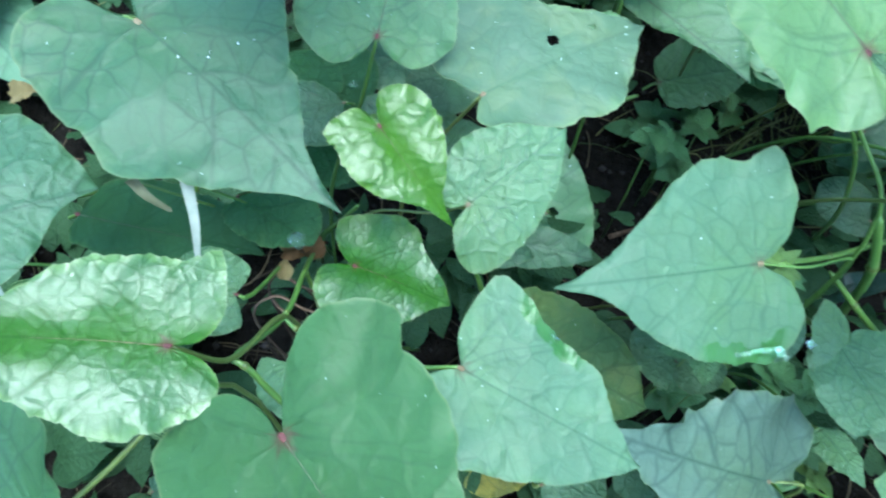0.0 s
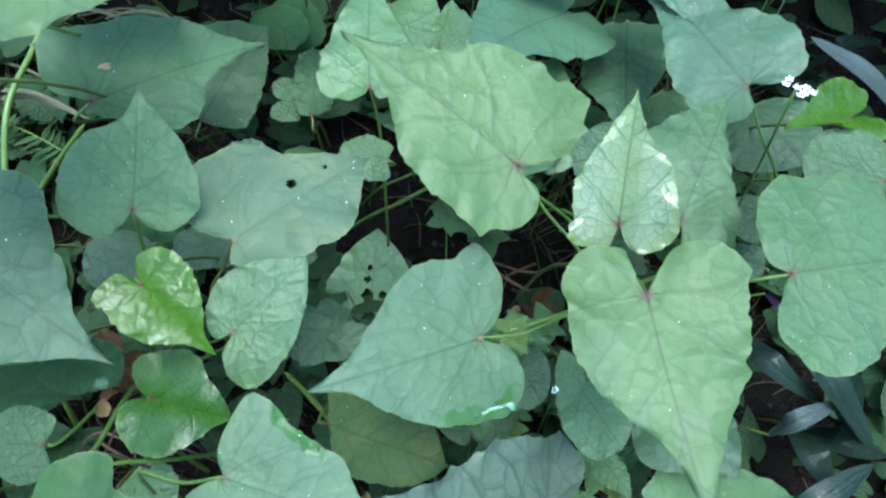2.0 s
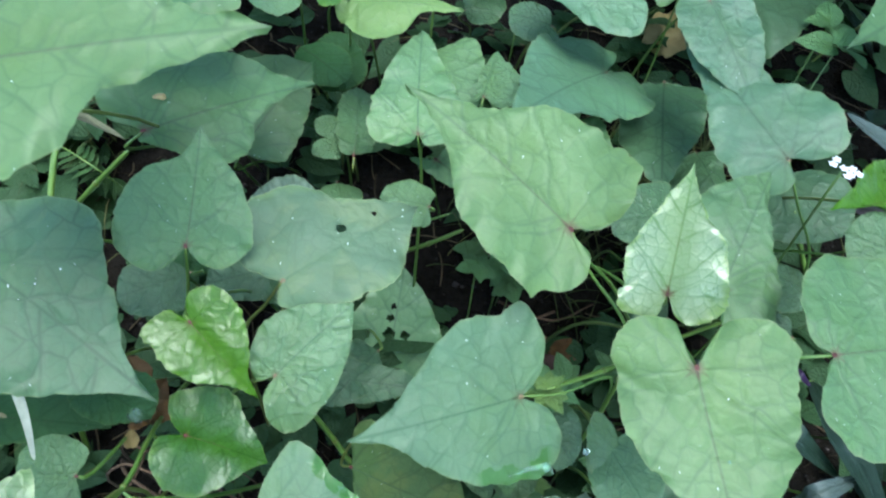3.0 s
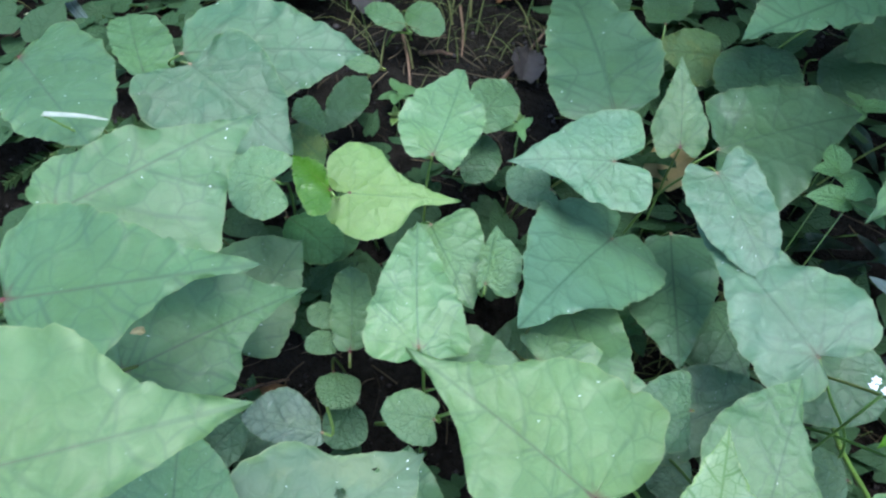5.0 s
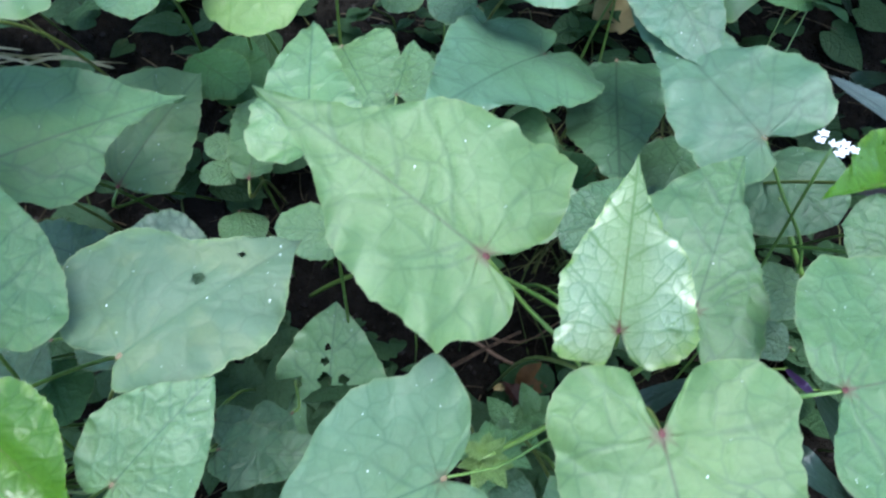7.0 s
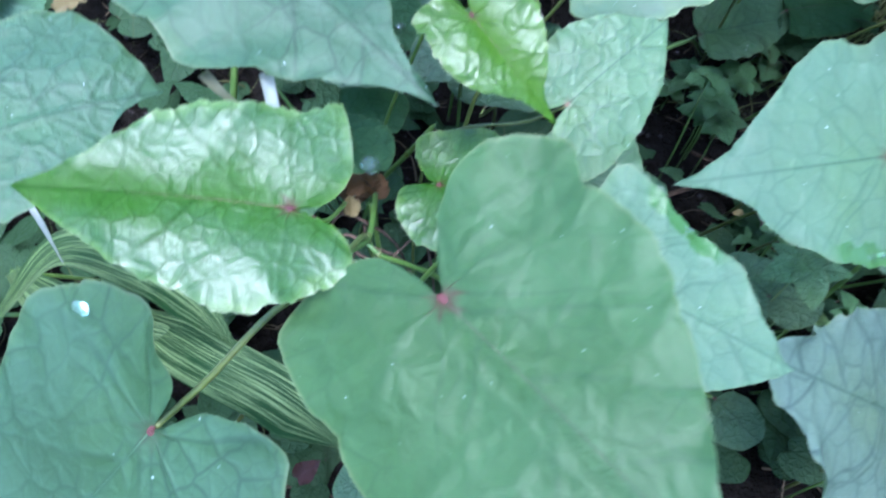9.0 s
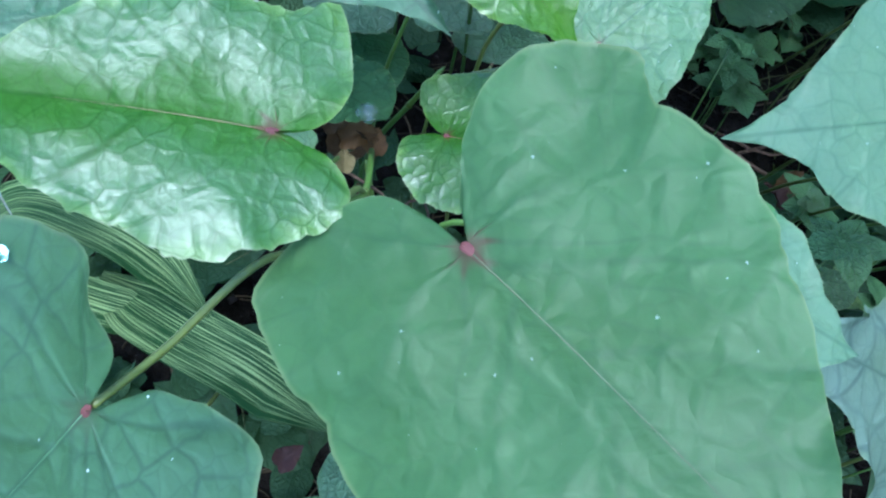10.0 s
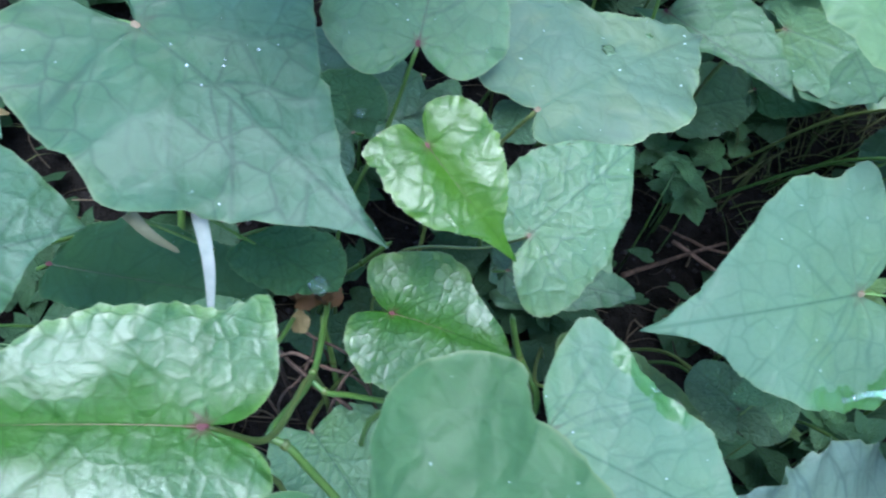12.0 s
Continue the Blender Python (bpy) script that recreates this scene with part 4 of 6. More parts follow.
heart_leaf(MID, (0.136, 0.501, 0.23), (0.174, 0.551, 0.23), (0.16, -0.12, 0.98), (0.2, 0.21, 0.6, 0.38, 0.92, 0.22), (-0.02, 0.18, 0.37, 0.37, 0.78, 0.22))
heart_leaf(DEEP, (0.124, 0.483, 0.2), (0.158, 0.515, 0.2), (0.16, -0.17, 0.97), (0.24, 0.28, 0.68, 0.4, 0.95, 0.23), (-0.11, 0.29, 0.25, 0.5, 0.8, 0.32))
heart_leaf(GLOSSYDARK, (0.019, 0.528, 0.2), (0.054, 0.607, 0.2), (0.2, -0.09, 0.98), (0.13, 0.08, 0.48, 0.19, 0.88, 0.14), (0.1, 0.08, 0.45, 0.19, 0.81, 0.13), red=False)
heart_leaf(GLOSSYDARK, (0.018, 0.525, 0.2), (-0.001, 0.578, 0.2), (-0.08, -0.03, 1), (0.21, 0.15, 0.57, 0.3, 0.93, 0.15), (0.22, 0.11, 0.62, 0.15, 0.94, 0.12), red=False)
heart_leaf(MID, (0.093, 0.672, 0.21), (0.053, 0.708, 0.21), (-0.24, -0.26, 0.94), (0.08, 0.15, 0.42, 0.22, 0.82, 0.13), (0.21, 0.18, 0.61, 0.27, 0.91, 0.15), red=False)
heart_leaf(MID, (0.094, 0.703, 0.21), (0.13, 0.666, 0.21), (-0.24, -0.24, 0.94), (0.04, 0.22, 0.34, 0.38, 0.8, 0.2), (0.19, 0.22, 0.66, 0.35, 0.96, 0.21), red=False)
heart_leaf(MID, (0.067, 0.622, 0.2), (0.031, 0.634, 0.2), (-0.12, -0.38, 0.92), (0.09, 0.21, 0.42, 0.29, 0.81, 0.16), (0.18, 0.16, 0.56, 0.22, 0.89, 0.12), red=False)
heart_leaf(YELLOWED, (0.022, 0.472, 0.22), (-0.007, 0.512, 0.22), (-0.15, -0.11, 0.98), (-0.06, 0.09, 0.28, 0.27, 0.7, 0.2), (0.28, 0.2, 0.74, 0.25, 1, 0.12), red=False)
heart_leaf(MID, (-0.109, 0.532, 0.25), (-0.142, 0.626, 0.25), (0.03, 0.01, 1), (0.19, 0.13, 0.61, 0.19, 0.94, 0.11), (0.02, 0.16, 0.31, 0.26, 0.85, 0.2))
# next two take the dark kind in place of the far corner's shade
heart_leaf(GLOSSYDARK, (0.476, 0.601, 0.22), (0.532, 0.546, 0.22), (-0.32, -0.33, 0.89), (0.17, 0.35, 0.58, 0.47, 0.87, 0.27), (0.18, 0.35, 0.55, 0.41, 0.91, 0.21))
heart_leaf(GLOSSYDARK, (0.562, 0.599, 0.25), (0.465, 0.564, 0.25), (0.08, -0.22, 0.97), (0.27, 0.27, 0.66, 0.23, 0.96, 0.11), (-0.11, 0.26, 0.31, 0.3, 0.8, 0.15))
heart_leaf(DEEP, (-0.031, 0.305, 0.15), (-0.059, 0.274, 0.15), (0.16, -0.15, 0.98), (0.21, 0.29, 0.67, 0.39, 0.95, 0.18), (0.1, 0.38, 0.54, 0.48, 0.88, 0.23))
heart_leaf(DEEP, (0.037, 0.332, 0.11), (0.022, 0.297, 0.11), (0.11, -0.05, 0.99), (0.23, 0.35, 0.64, 0.5, 0.89, 0.28), (0.21, 0.37, 0.52, 0.39, 0.91, 0.21))
heart_leaf(GLOSSYDARK, (0.263, 0.612, 0.25), (0.294, 0.694, 0.25), (0.01, -0, 1), (-0.06, 0.17, 0.34, 0.35, 0.84, 0.23), (0.12, 0.16, 0.57, 0.23, 0.98, 0.13))
heart_leaf(GLOSSYDARK, (0.32, 0.612, 0.25), (0.351, 0.694, 0.25), (-0.04, 0.02, 1), (0.01, 0.17, 0.4, 0.26, 0.89, 0.15), (0.11, 0.17, 0.55, 0.26, 0.97, 0.13))
heart_leaf(SHADED, (0.221, 0.401, 0.08), (0.293, 0.419, 0.08), (0.05, -0.2, 0.98), (0.05, 0.28, 0.52, 0.3, 0.93, 0.18), (-0.05, 0.27, 0.34, 0.39, 0.83, 0.25))
heart_leaf(SHADED, (-0.009, 0.454, 0.18), (0.03, 0.413, 0.18), (-0.13, -0.12, 0.98), (0.17, 0.25, 0.61, 0.36, 0.93, 0.16), (0.15, 0.23, 0.57, 0.39, 0.92, 0.22))
heart_leaf(SHADED, (0.005, 0.435, 0.17), (0.04, 0.465, 0.17), (0.22, -0.26, 0.94), (0.13, 0.33, 0.68, 0.58, 1, 0.34), (-0.12, 0.32, 0.3, 0.56, 0.79, 0.43))
heart_leaf(SHADED, (-0.085, 0.276, 0.15), (-0.049, 0.263, 0.15), (-0.1, -0.26, 0.96), (-0.15, 0.48, 0.44, 0.72, 0.91, 0.38), (-0.03, 0.33, 0.44, 0.45, 0.92, 0.24))
heart_leaf(SHADED, (-0.085, 0.258, 0.12), (-0.064, 0.218, 0.12), (-0.05, -0.02, 1), (0.27, 0.4, 0.68, 0.42, 0.97, 0.16), (0.01, 0.24, 0.37, 0.35, 0.92, 0.2))
heart_leaf(SHADED, (-0.108, 0.289, 0.15), (-0.074, 0.255, 0.15), (-0.09, -0.09, 0.99), (0.28, 0.37, 0.75, 0.39, 1, 0.19), (0.12, 0.28, 0.54, 0.4, 0.9, 0.2))
heart_leaf(DEEP, (-0.01, 0.254, 0.11), (0.009, 0.287, 0.11), (0.13, -0.08, 0.99), (-0.14, 0.31, 0.04, 0.73, 0.61, 0.58), (0.43, 0.64, 0.85, 0.8, 1, 0.38))
heart_leaf(MID, (0.15, 0.373, 0.075), (0.225, 0.399, 0.075), (0.09, -0.26, 0.96), (0.04, 0.23, 0.57, 0.45, 0.99, 0.25), (0.02, 0.24, 0.41, 0.32, 0.86, 0.16), red=False)
heart_leaf(DEEP, (0.301, 0.351, 0.1), (0.256, 0.29, 0.1), (-0.03, 0.02, 1), (0.26, 0.32, 0.79, 0.32, 1, 0.16), (0.22, 0.13, 0.56, 0.2, 0.85, 0.12))
heart_leaf(DEEP, (0.284, 0.261, 0.08), (0.249, 0.275, 0.08), (-0.12, -0.3, 0.95), (-0.1, 0.29, 0.36, 0.39, 0.81, 0.26), (0.17, 0.49, 0.7, 0.6, 1, 0.34))
heart_leaf(FRESH, (0.182, 0.128, 0.17), (0.198, 0.089, 0.17), (-0.27, -0.11, 0.96), (0.01, 0.36, 0.48, 0.56, 0.89, 0.18), (-0.09, 0.23, 0.4, 0.48, 0.93, 0.36))
heart_leaf(DEEP, (0.329, 0.073, 0.05), (0.306, 0.054, 0.05), (-0.05, 0.06, 1), (-0.31, 0.24, 0.01, 0.52, 0.67, 0.34), (0.25, 0.27, 0.76, 0.26, 0.97, 0.14))
heart_leaf(DEEP, (0.063, 0.067, 0.09), (0.096, 0.073, 0.09), (0.01, -0.07, 1), (-0.06, 0.17, 0.5, 0.26, 0.94, 0.18), (-0.04, 0.25, 0.48, 0.37, 0.95, 0.25))
heart_leaf(MID, (0.105, 0.088, 0.09), (0.122, 0.067, 0.09), (-0.13, -0.1, 0.99), (0.1, 0.34, 0.66, 0.43, 0.98, 0.15), (0.16, 0.34, 0.51, 0.56, 0.9, 0.33))
heart_leaf(DEEP, (-0.064, 0.015, 0.15), (-0.046, 0.013, 0.15), (-0.01, -0.07, 1), (-0.24, 0.53, 0.01, 1.18, 0.69, 0.51), (0.3, 0.41, 0.72, 0.51, 1, 0.27))
heart_leaf(DEEP, (-0.12, 0.041, 0.12), (-0.103, 0.046, 0.12), (0.03, -0.11, 0.99), (-0.08, 0.35, 0.58, 0.32, 0.91, 0.19), (-0.02, 0.32, 0.5, 0.55, 0.97, 0.32))

# ---- other plants and litter ----
PALE_STRAP = leaf_material("leaf_strap_pale", (0.052, 0.088, 0.064), (0.036, 0.06, 0.045), rough=0.45, specks=0.0, side=0.0)
PURPLE_STRAP = leaf_material("leaf_strap_purple", (0.05, 0.045, 0.045), (0.035, 0.03, 0.032), rough=0.4, specks=0.0, side=0.0)
PURPLE = plain_material("petal_purple", (0.018, 0.008, 0.035), (0.03, 0.012, 0.055), 100, 0.5)
WHITE_STRAW = plain_material("straw_white", (0.17, 0.19, 0.15), (0.28, 0.30, 0.25), 150, 0.6, 0.3, 0.3)
REDDISH = plain_material("leaf_red_brown", (0.016, 0.006, 0.004), (0.034, 0.010, 0.006), 90, 0.6, 0.3, 0.5)


def striped(name):
    """Lengthwise pale stripes on a dried grass blade."""
    k = Nodes(name)
    sep = k.node("ShaderNodeSeparateXYZ", k.coords("UV"))
    at = k.node("ShaderNodeCombineXYZ", k.math("MULTIPLY", sep.outputs[0], 1.2), k.math("MULTIPLY", sep.outputs[1], 58.0), 0.0).outputs[0]
    line = k.ramp(k.noise(at, 1.7, 4.0), 0.46, 0.62)
    k.put(k.bsdf.inputs["Base Color"], k.mix(line, (0.010, 0.040, 0.007, 1), (0.19, 0.26, 0.10, 1)))
    k.put(k.bsdf.inputs["Roughness"], 0.65)
    k.bsdf.inputs["Specular IOR Level"].default_value = 0.2
    k.bump(line, 0.4, 0.0005)
    return k.mat


STRIPED = striped("blade_striped")

FERN = leaf_material("leaf_fern", (0.022, 0.060, 0.014), (0.014, 0.040, 0.010), rough=0.55, gloss=0.2, specks=0.0)


def ribbon(points, width, taper, cup=0.18, across=6, steps=10):
    """A long blade along points, cupped along its middle."""
    bm = bmesh.new()
    uv = bm.loops.layers.uv.new("blade")
    line = [Vector(q) for q in spline(points, steps)]
    n, rows, where = len(line), [], {}
    for i, q in enumerate(line):
        way = (line[min(i + 1, n - 1)] - line[max(i - 1, 0)]).normalized()
        side = way.cross(Vector((0, 0, 1)))
        side = side.normalized() if side.length > 0.05 else Vector((1, 0, 0))
        up = side.cross(way)
        s = i / (n - 1)
        w = width * 0.5 * taper(s)
        row = []
        for j in range(across + 1):
            r = 2 * j / across - 1
            vert = bm.verts.new(q + side * (r * w) + up * (cup * w * (r * r - 0.5) + 0.05 * w * noise.noise(q * 60 + Vector((r, 0, 0)))))
            where[vert] = (s, r * 0.18)
            row.append(vert)
        rows.append(row)
    for a, b in zip(rows, rows[1:]):
        for j in range(across):
            fc = bm.faces.new((a[j], a[j + 1], b[j + 1], b[j]))
            for lp in fc.loops:
                lp[uv].uv = where[lp.vert]
    bmesh.ops.solidify(bm, geom=bm.faces[:], thickness=0.00025)
    for e in bm.edges:
        if len(e.link_faces) == 2 and e.calc_face_angle(0) > 0.9:
            e.smooth = False
    return bm


def planted(name, label, category, group, points, bm, material, part_name, stalk_r=0.0008):
    """A thing with one blade and the sheath that carries it from the soil."""
    p = Vector(points[0])
    back = p.y + 0.5 * max(0.0, p.z - soil_height(p.x, p.y))
    foot = Vector((p.x, back, soil_height(p.x, back) - 0.002))
    thing = new(name)
    thing.location = foot
    tagged(thing, label, category, group)
    bl = part(part_name, bm, material, thing)
    bl.location = -foot
    stem = part("sheath", tube([foot, foot.lerp(p, 0.5) + Vector((0.002, 0.001, 0)), p + Vector((0, 0, -0.0004))], [stalk_r * 1.4, stalk_r * 1.1, stalk_r]), STALK, thing)
    stem.location = -foot
    return thing


def strap_leaf(points, width, material=None):
    words = {PALE_STRAP: "pale bluish underside of a lance-shaped leaf", PURPLE_STRAP: "purplish-brown lance-shaped leaf among the greenery", PURPLE: "narrow deep-purple leaf blade in the shade"}.get(material, "dark bluish-green glossy lance-shaped leaf near the soil")
    bm = ribbon(points, width, lambda s: max(0.04, (4 * s * (1 - s)) ** 0.6 * (1.12 - 0.35 * s)))
    return planted("lance_leaf", words, "leaf", "lance-shaped leaves", points, bm, material or STRAP, "blade")


def dry_blade(points, width, material=None):
    bm = ribbon(points, width, lambda s: 0.25 + 0.75 * (1 - s) ** 0.5 if s < 1 else 0.1, 0.3, 4)
    words = "whitish dry grass blade lying between the leaves" if material else "straw-coloured dry grass blade lying between the leaves"
    return planted("grass_blade", words, "grass", "dry grass blades", points, bm, material or PALE_DRY, "blade", 0.0006)


def striped_blade(points, width):
    bm = ribbon(points, width, lambda s: max(0.1, min(1.0, 3 * s + 0.35, 4 * (1 - s) + 0.08)), 0.25, 10)
    return planted("striped_grass_blade", "broad fading grass blade with pale lengthwise stripes", "grass", "striped grass blades", points, bm, STRIPED, "blade", 0.001)


def twig(points, r):
    line = spline(points, 6)
    bm = tube([Vector(q) + Vector((0, 0, 0.0015 * noise.noise(Vector(q) * 120))) for q in line], [r * (1.1 - 0.5 * i / len(line)) for i in range(len(line))], 7)
    ob = part("twig", bm, TWIG, None, "thin brown dead twig lying on the soil")
    return tagged(ob, category="twig", group="twigs")


def rootlet(points, r):
    """A dry rootlet that hangs between the stems, its ends bent down to the soil."""
    first, last = Vector(points[0]), Vector(points[-1])
    ends = [Vector((q.x + dx, q.y + 0.03, soil_height(q.x + dx, q.y + 0.03))) for q, dx in ((first, -0.012), (last, 0.012))]
    line = spline([ends[0], *points, ends[1]], 7)
    bm = tube([Vector(q) + Vector((0, 0, 0.001 * noise.noise(Vector(q) * 150))) for q in line], [r] * len(line), 6)
    ob = part("rootlet", bm, TWIG, None, "dry grey-brown rootlet tangled between stems")
    return tagged(ob, category="rootlet", group="dry rootlets")


def jointed_stem(points, r):
    line = spline(points, 8)
    foot = Vector(points[-1])
    thing = new("plant_stem")
    thing.location = foot
    tagged(thing, "green jointed plant stem rising out of the soil", "stem", "plant stems")
    st = part("stem", tube(line, [r * (0.85 + 0.4 * i / len(line)) * (0.35 if i == 0 else 1) for i in range(len(line))], 9), STALK, thing)
    st.location = -foot
    for q in points[1:2]:
        nd = part("node", blob(r * 1.28, (1, 1, 1.2), 0.25), STALK_RED, thing, "swollen yellowish stem joint")
        nd.location = Vector(q) - foot
    return thing


def leaflet_mesh(length, width, seed):
    bm, _ = blade(length, (-0.02, width * 0.5, 0.35, width, 0.75, width * 0.55), (-0.02, width * 0.5, 0.35, width, 0.75, width * 0.55), 0.05, 0.15, 0.01, 0.004, seed, ns=12, nr=4)
    return bm


def spray(name, at, label, group, count, length, width, material, spread, tilt):
    """A small plant: leaflets round the top of a thin stalk."""
    rng = random.Random(next(SEEDS))
    at = Vector(at)
    foot = Vector((at.x, at.y, soil_height(at.x, at.y) - 0.002))
    thing = new(name)
    thing.location = foot
    tagged(thing, label, "herb", group)
    top = at - foot
    if top.z < 0.004:
        top.z = 0.004
    part("stalk", tube([(0, 0, 0), (0.002, 0.001, top.z * 0.5), top], [0.0008, 0.0006, 0.0005], 6), STALK, thing)
    turn = rng.uniform(0, 6.28)
    for i in range(count):
        size = length * rng.uniform(0.75, 1.15)
        lf = part("leaflet", leaflet_mesh(size, width * rng.uniform(0.85, 1.15), rng.randrange(9999)), material, thing)
        a = turn + i * spread + rng.uniform(-0.2, 0.2)
        lf.matrix_local = Matrix.Translation(top + Vector((0, 0, 0.0012 * i))) @ Euler((rng.uniform(-0.3, 0.3), rng.uniform(*tilt), a)).to_matrix().to_4x4()
    return thing


def ground_herb(at):
    return spray("ground_herb", at, "low dark-green herb with small pointed leaves", "small herbs on the soil", 5, 0.021, 0.34, HERB, 1.26, (-0.35, 0.35))


def leaf_trio(at, length):
    return spray("three_leaf_herb", at, "green herb with three oval leaflets", "three-leaved herbs", 3, length, 0.3, HERB, 2.1, (-0.25, 0.3))


def fern(points, size):
    """A low frond: a stalk with narrow leaflets on both sides."""
    rng = random.Random(next(SEEDS))
    line = [Vector(q) for q in spline(points, 7)]
    foot = Vector((line[0].x, line[0].y, soil_height(line[0].x, line[0].y) - 0.002))
    thing = new("fern_frond")
    thing.location = foot
    tagged(thing, "dark-green fern frond low between the leaves", "fern", "fern fronds")
    st = part("rachis", tube([foot, *line], [0.0011] + [0.0009 - 0.0005 * i / len(line) for i in range(len(line))], 6), STALK, thing)
    st.location = -foot
    shared = leaflet_mesh(1.0, 0.13, 77)
    me = bpy.data.meshes.new("leaflet")
    shared.to_mesh(me)
    shared.free()
    me.materials.append(FERN)
    me.polygons.foreach_set("use_smooth", [True] * len(me.polygons))
    for i in range(1, len(line) - 1):
        way = (line[i + 1] - line[i - 1]).normalized()
        for sg in (1, -1):
            lf = new("leaflet", me)
            lf.parent = thing
            s = i / len(line)
            ln = size * (0.35 + 0.65 * math.sin(math.pi * min(1, 0.25 + 0.75 * s))) * rng.uniform(0.9, 1.1)
            a = math.atan2(way.y, way.x) + sg * rng.uniform(0.95, 1.15)
            lf.matrix_local = Matrix.Translation(line[i] - foot) @ Euler((rng.uniform(-0.15, 0.15), rng.uniform(0.0, 0.25), a)).to_matrix().to_4x4() @ Matrix.Diagonal((ln, ln, ln * 0.6, 1))
    return thing


def sprout(at):
    return spray("sprout", at, "fresh yellow-green sprout with tiny leaves", "small herbs on the soil", 7, 0.013, 0.3, LIME[0], 0.9, (-0.7, 0.2))


def dry_leaf(at, length, turn, material):
    at = Vector(at)
    words = {DRY: "curled tan dead leaf caught among stems", BROWN: "crumpled brown dead leaf", REDDISH: "dark red-brown dead leaf", GREYED: "weathered grey dead leaf on the soil"}[material]
    bm, _ = blade(length, (-0.05, 0.2, 0.3, 0.42, 0.75, 0.22), (-0.05, 0.2, 0.35, 0.38, 0.75, 0.2), 0.12, 0.5, 0.05, 0.03, next(SEEDS), ns=20, nr=6)
    ob = part("dead_leaf", bm, material, None, words)
    ob.matrix_world = Matrix.Translation(at) @ Euler((0.3, -0.2, turn)).to_matrix().to_4x4()
    return tagged(ob, category="dead leaf", group="dead leaves")


def flower_sprig(at):
    at = Vector(at)
    rng = random.Random(5)
    foot = Vector((at.x + 0.02, at.y + 0.02, soil_height(at.x, at.y)))
    thing = new("flower_sprig")
    thing.location = foot
    tagged(thing, "sprig with a few tiny white blossoms", "flower")
    top = at - foot
    part("stalk", tube(spline([(0, 0, 0), (0.01, 0, top.z * 0.5), top], 6), [0.0008] * 13, 6), STALK, thing)
    for dx, dy in ((0, 0), (0.0035, -0.003), (-0.0045, 0.0035), (0.0075, -0.0035), (-0.0005, -0.0055), (-0.002, 0.006), (0.0055, 0.0005)):
        head = part("blossom", blob(0.0009, (1, 1, 0.7), 0.2, 1), PETAL, thing, "white five-petalled blossom")
        head.location = top + Vector((dx, dy, 0.001 + rng.uniform(0, 0.002)))
        for i in range(5):
            pet = part("petal", blob(0.0012, (1.2, 0.75, 0.3), 0.2, 1), PETAL, head)
            a = i * 1.257 + rng.uniform(-0.2, 0.2)
            pet.location = (0.0014 * math.cos(a), 0.0014 * math.sin(a), 0.0004)
            pet.rotation_euler = (0, -0.3, a)
    return thing



k = Nodes("water")
# Green tint stands in for the leaf seen through clear water
k.bsdf.inputs["Base Color"].default_value = (0.72, 0.95, 0.76, 1)
k.bsdf.inputs["Roughness"].default_value = 0.02
k.bsdf.inputs["IOR"].default_value = 1.33
k.bsdf.inputs["Transmission Weight"].default_value = 0.97
WATER = k.mat


def water_drop(at, up, size, spread=(1, 1)):
    """A bead or a film of water that clings to a leaf."""
    up = Vector(up).normalized()
    bm = blob(size, (spread[0], spread[1], 0.7), 0.12 if spread == (1, 1) else 0.6, 3)
    words = "clear bead of water on a leaf" if spread == (1, 1) else "shining film of water along a leaf's edge"
    ob = part("water_drop", bm, WATER, None, words)
    ob.matrix_world = Matrix.Translation(at) @ up.to_track_quat("Z", "Y").to_matrix().to_4x4()
    return tagged(ob, category="water drop", group="drops of water")


def water_film(points, up, width):
    """A thin rill of water held along a leaf's edge."""
    up = Vector(up).normalized()
    line = spline(points, 8)
    n = len(line)
    bm = tube([Vector(q) + up * (0.0008 * noise.noise(Vector(q) * 400)) for q in line], [width * (0.25 + 0.75 * math.sin(math.pi * i / (n - 1)) ** 0.5) * (0.75 + 0.5 * noise.noise(Vector(q) * 300)) for i, q in enumerate(line)], 10)
    ob = part("water_film", bm, WATER, None, "shining film of water along a leaf's edge")
    return tagged(ob, category="water", group="drops of water")


def bark_flake(at, size):
    bm = blob(size, (1.3, 0.8, 0.25), 0.9, 2)
    ob = part("bark_flake", bm, DRY, None, "small tan flake of dry litter on a leaf")
    ob.location = at
    return tagged(ob, category="litter")


strap_leaf([(0.335, 0.193, 0.080), (0.339, 0.158, 0.100), (0.381, 0.137, 0.070)], 0.022)
strap_leaf([(0.341, 0.122, 0.060), (0.348, 0.121, 0.090), (0.390, 0.134, 0.080)], 0.014, PALE_STRAP)
strap_leaf([(0.380, 0.135, 0.030), (0.374, 0.107, 0.050), (0.390, 0.083, 0.030)], 0.026)
strap_leaf([(0.343, 0.065, 0.030), (0.358, 0.075, 0.060), (0.406, 0.095, 0.060)], 0.02)
strap_leaf([(0.435, 0.166, 0.050), (0.399, 0.134, 0.070), (0.430, 0.118, 0.030)], 0.024)
strap_leaf([(0.407, 0.220, 0.050), (0.376, 0.153, 0.100), (0.412, 0.105, 0.060)], 0.03)
strap_leaf([(0.396, 0.135, 0.020), (0.405, 0.119, 0.040), (0.449, 0.110, 0.020)], 0.025)
strap_leaf([(0.475, 0.290, 0.150), (0.430, 0.312, 0.205), (0.386, 0.345, 0.222)], 0.026, PALE_STRAP)
strap_leaf([(0.426, 0.338, 0.130), (0.429, 0.319, 0.150), (0.482, 0.317, 0.130)], 0.018, PURPLE_STRAP)
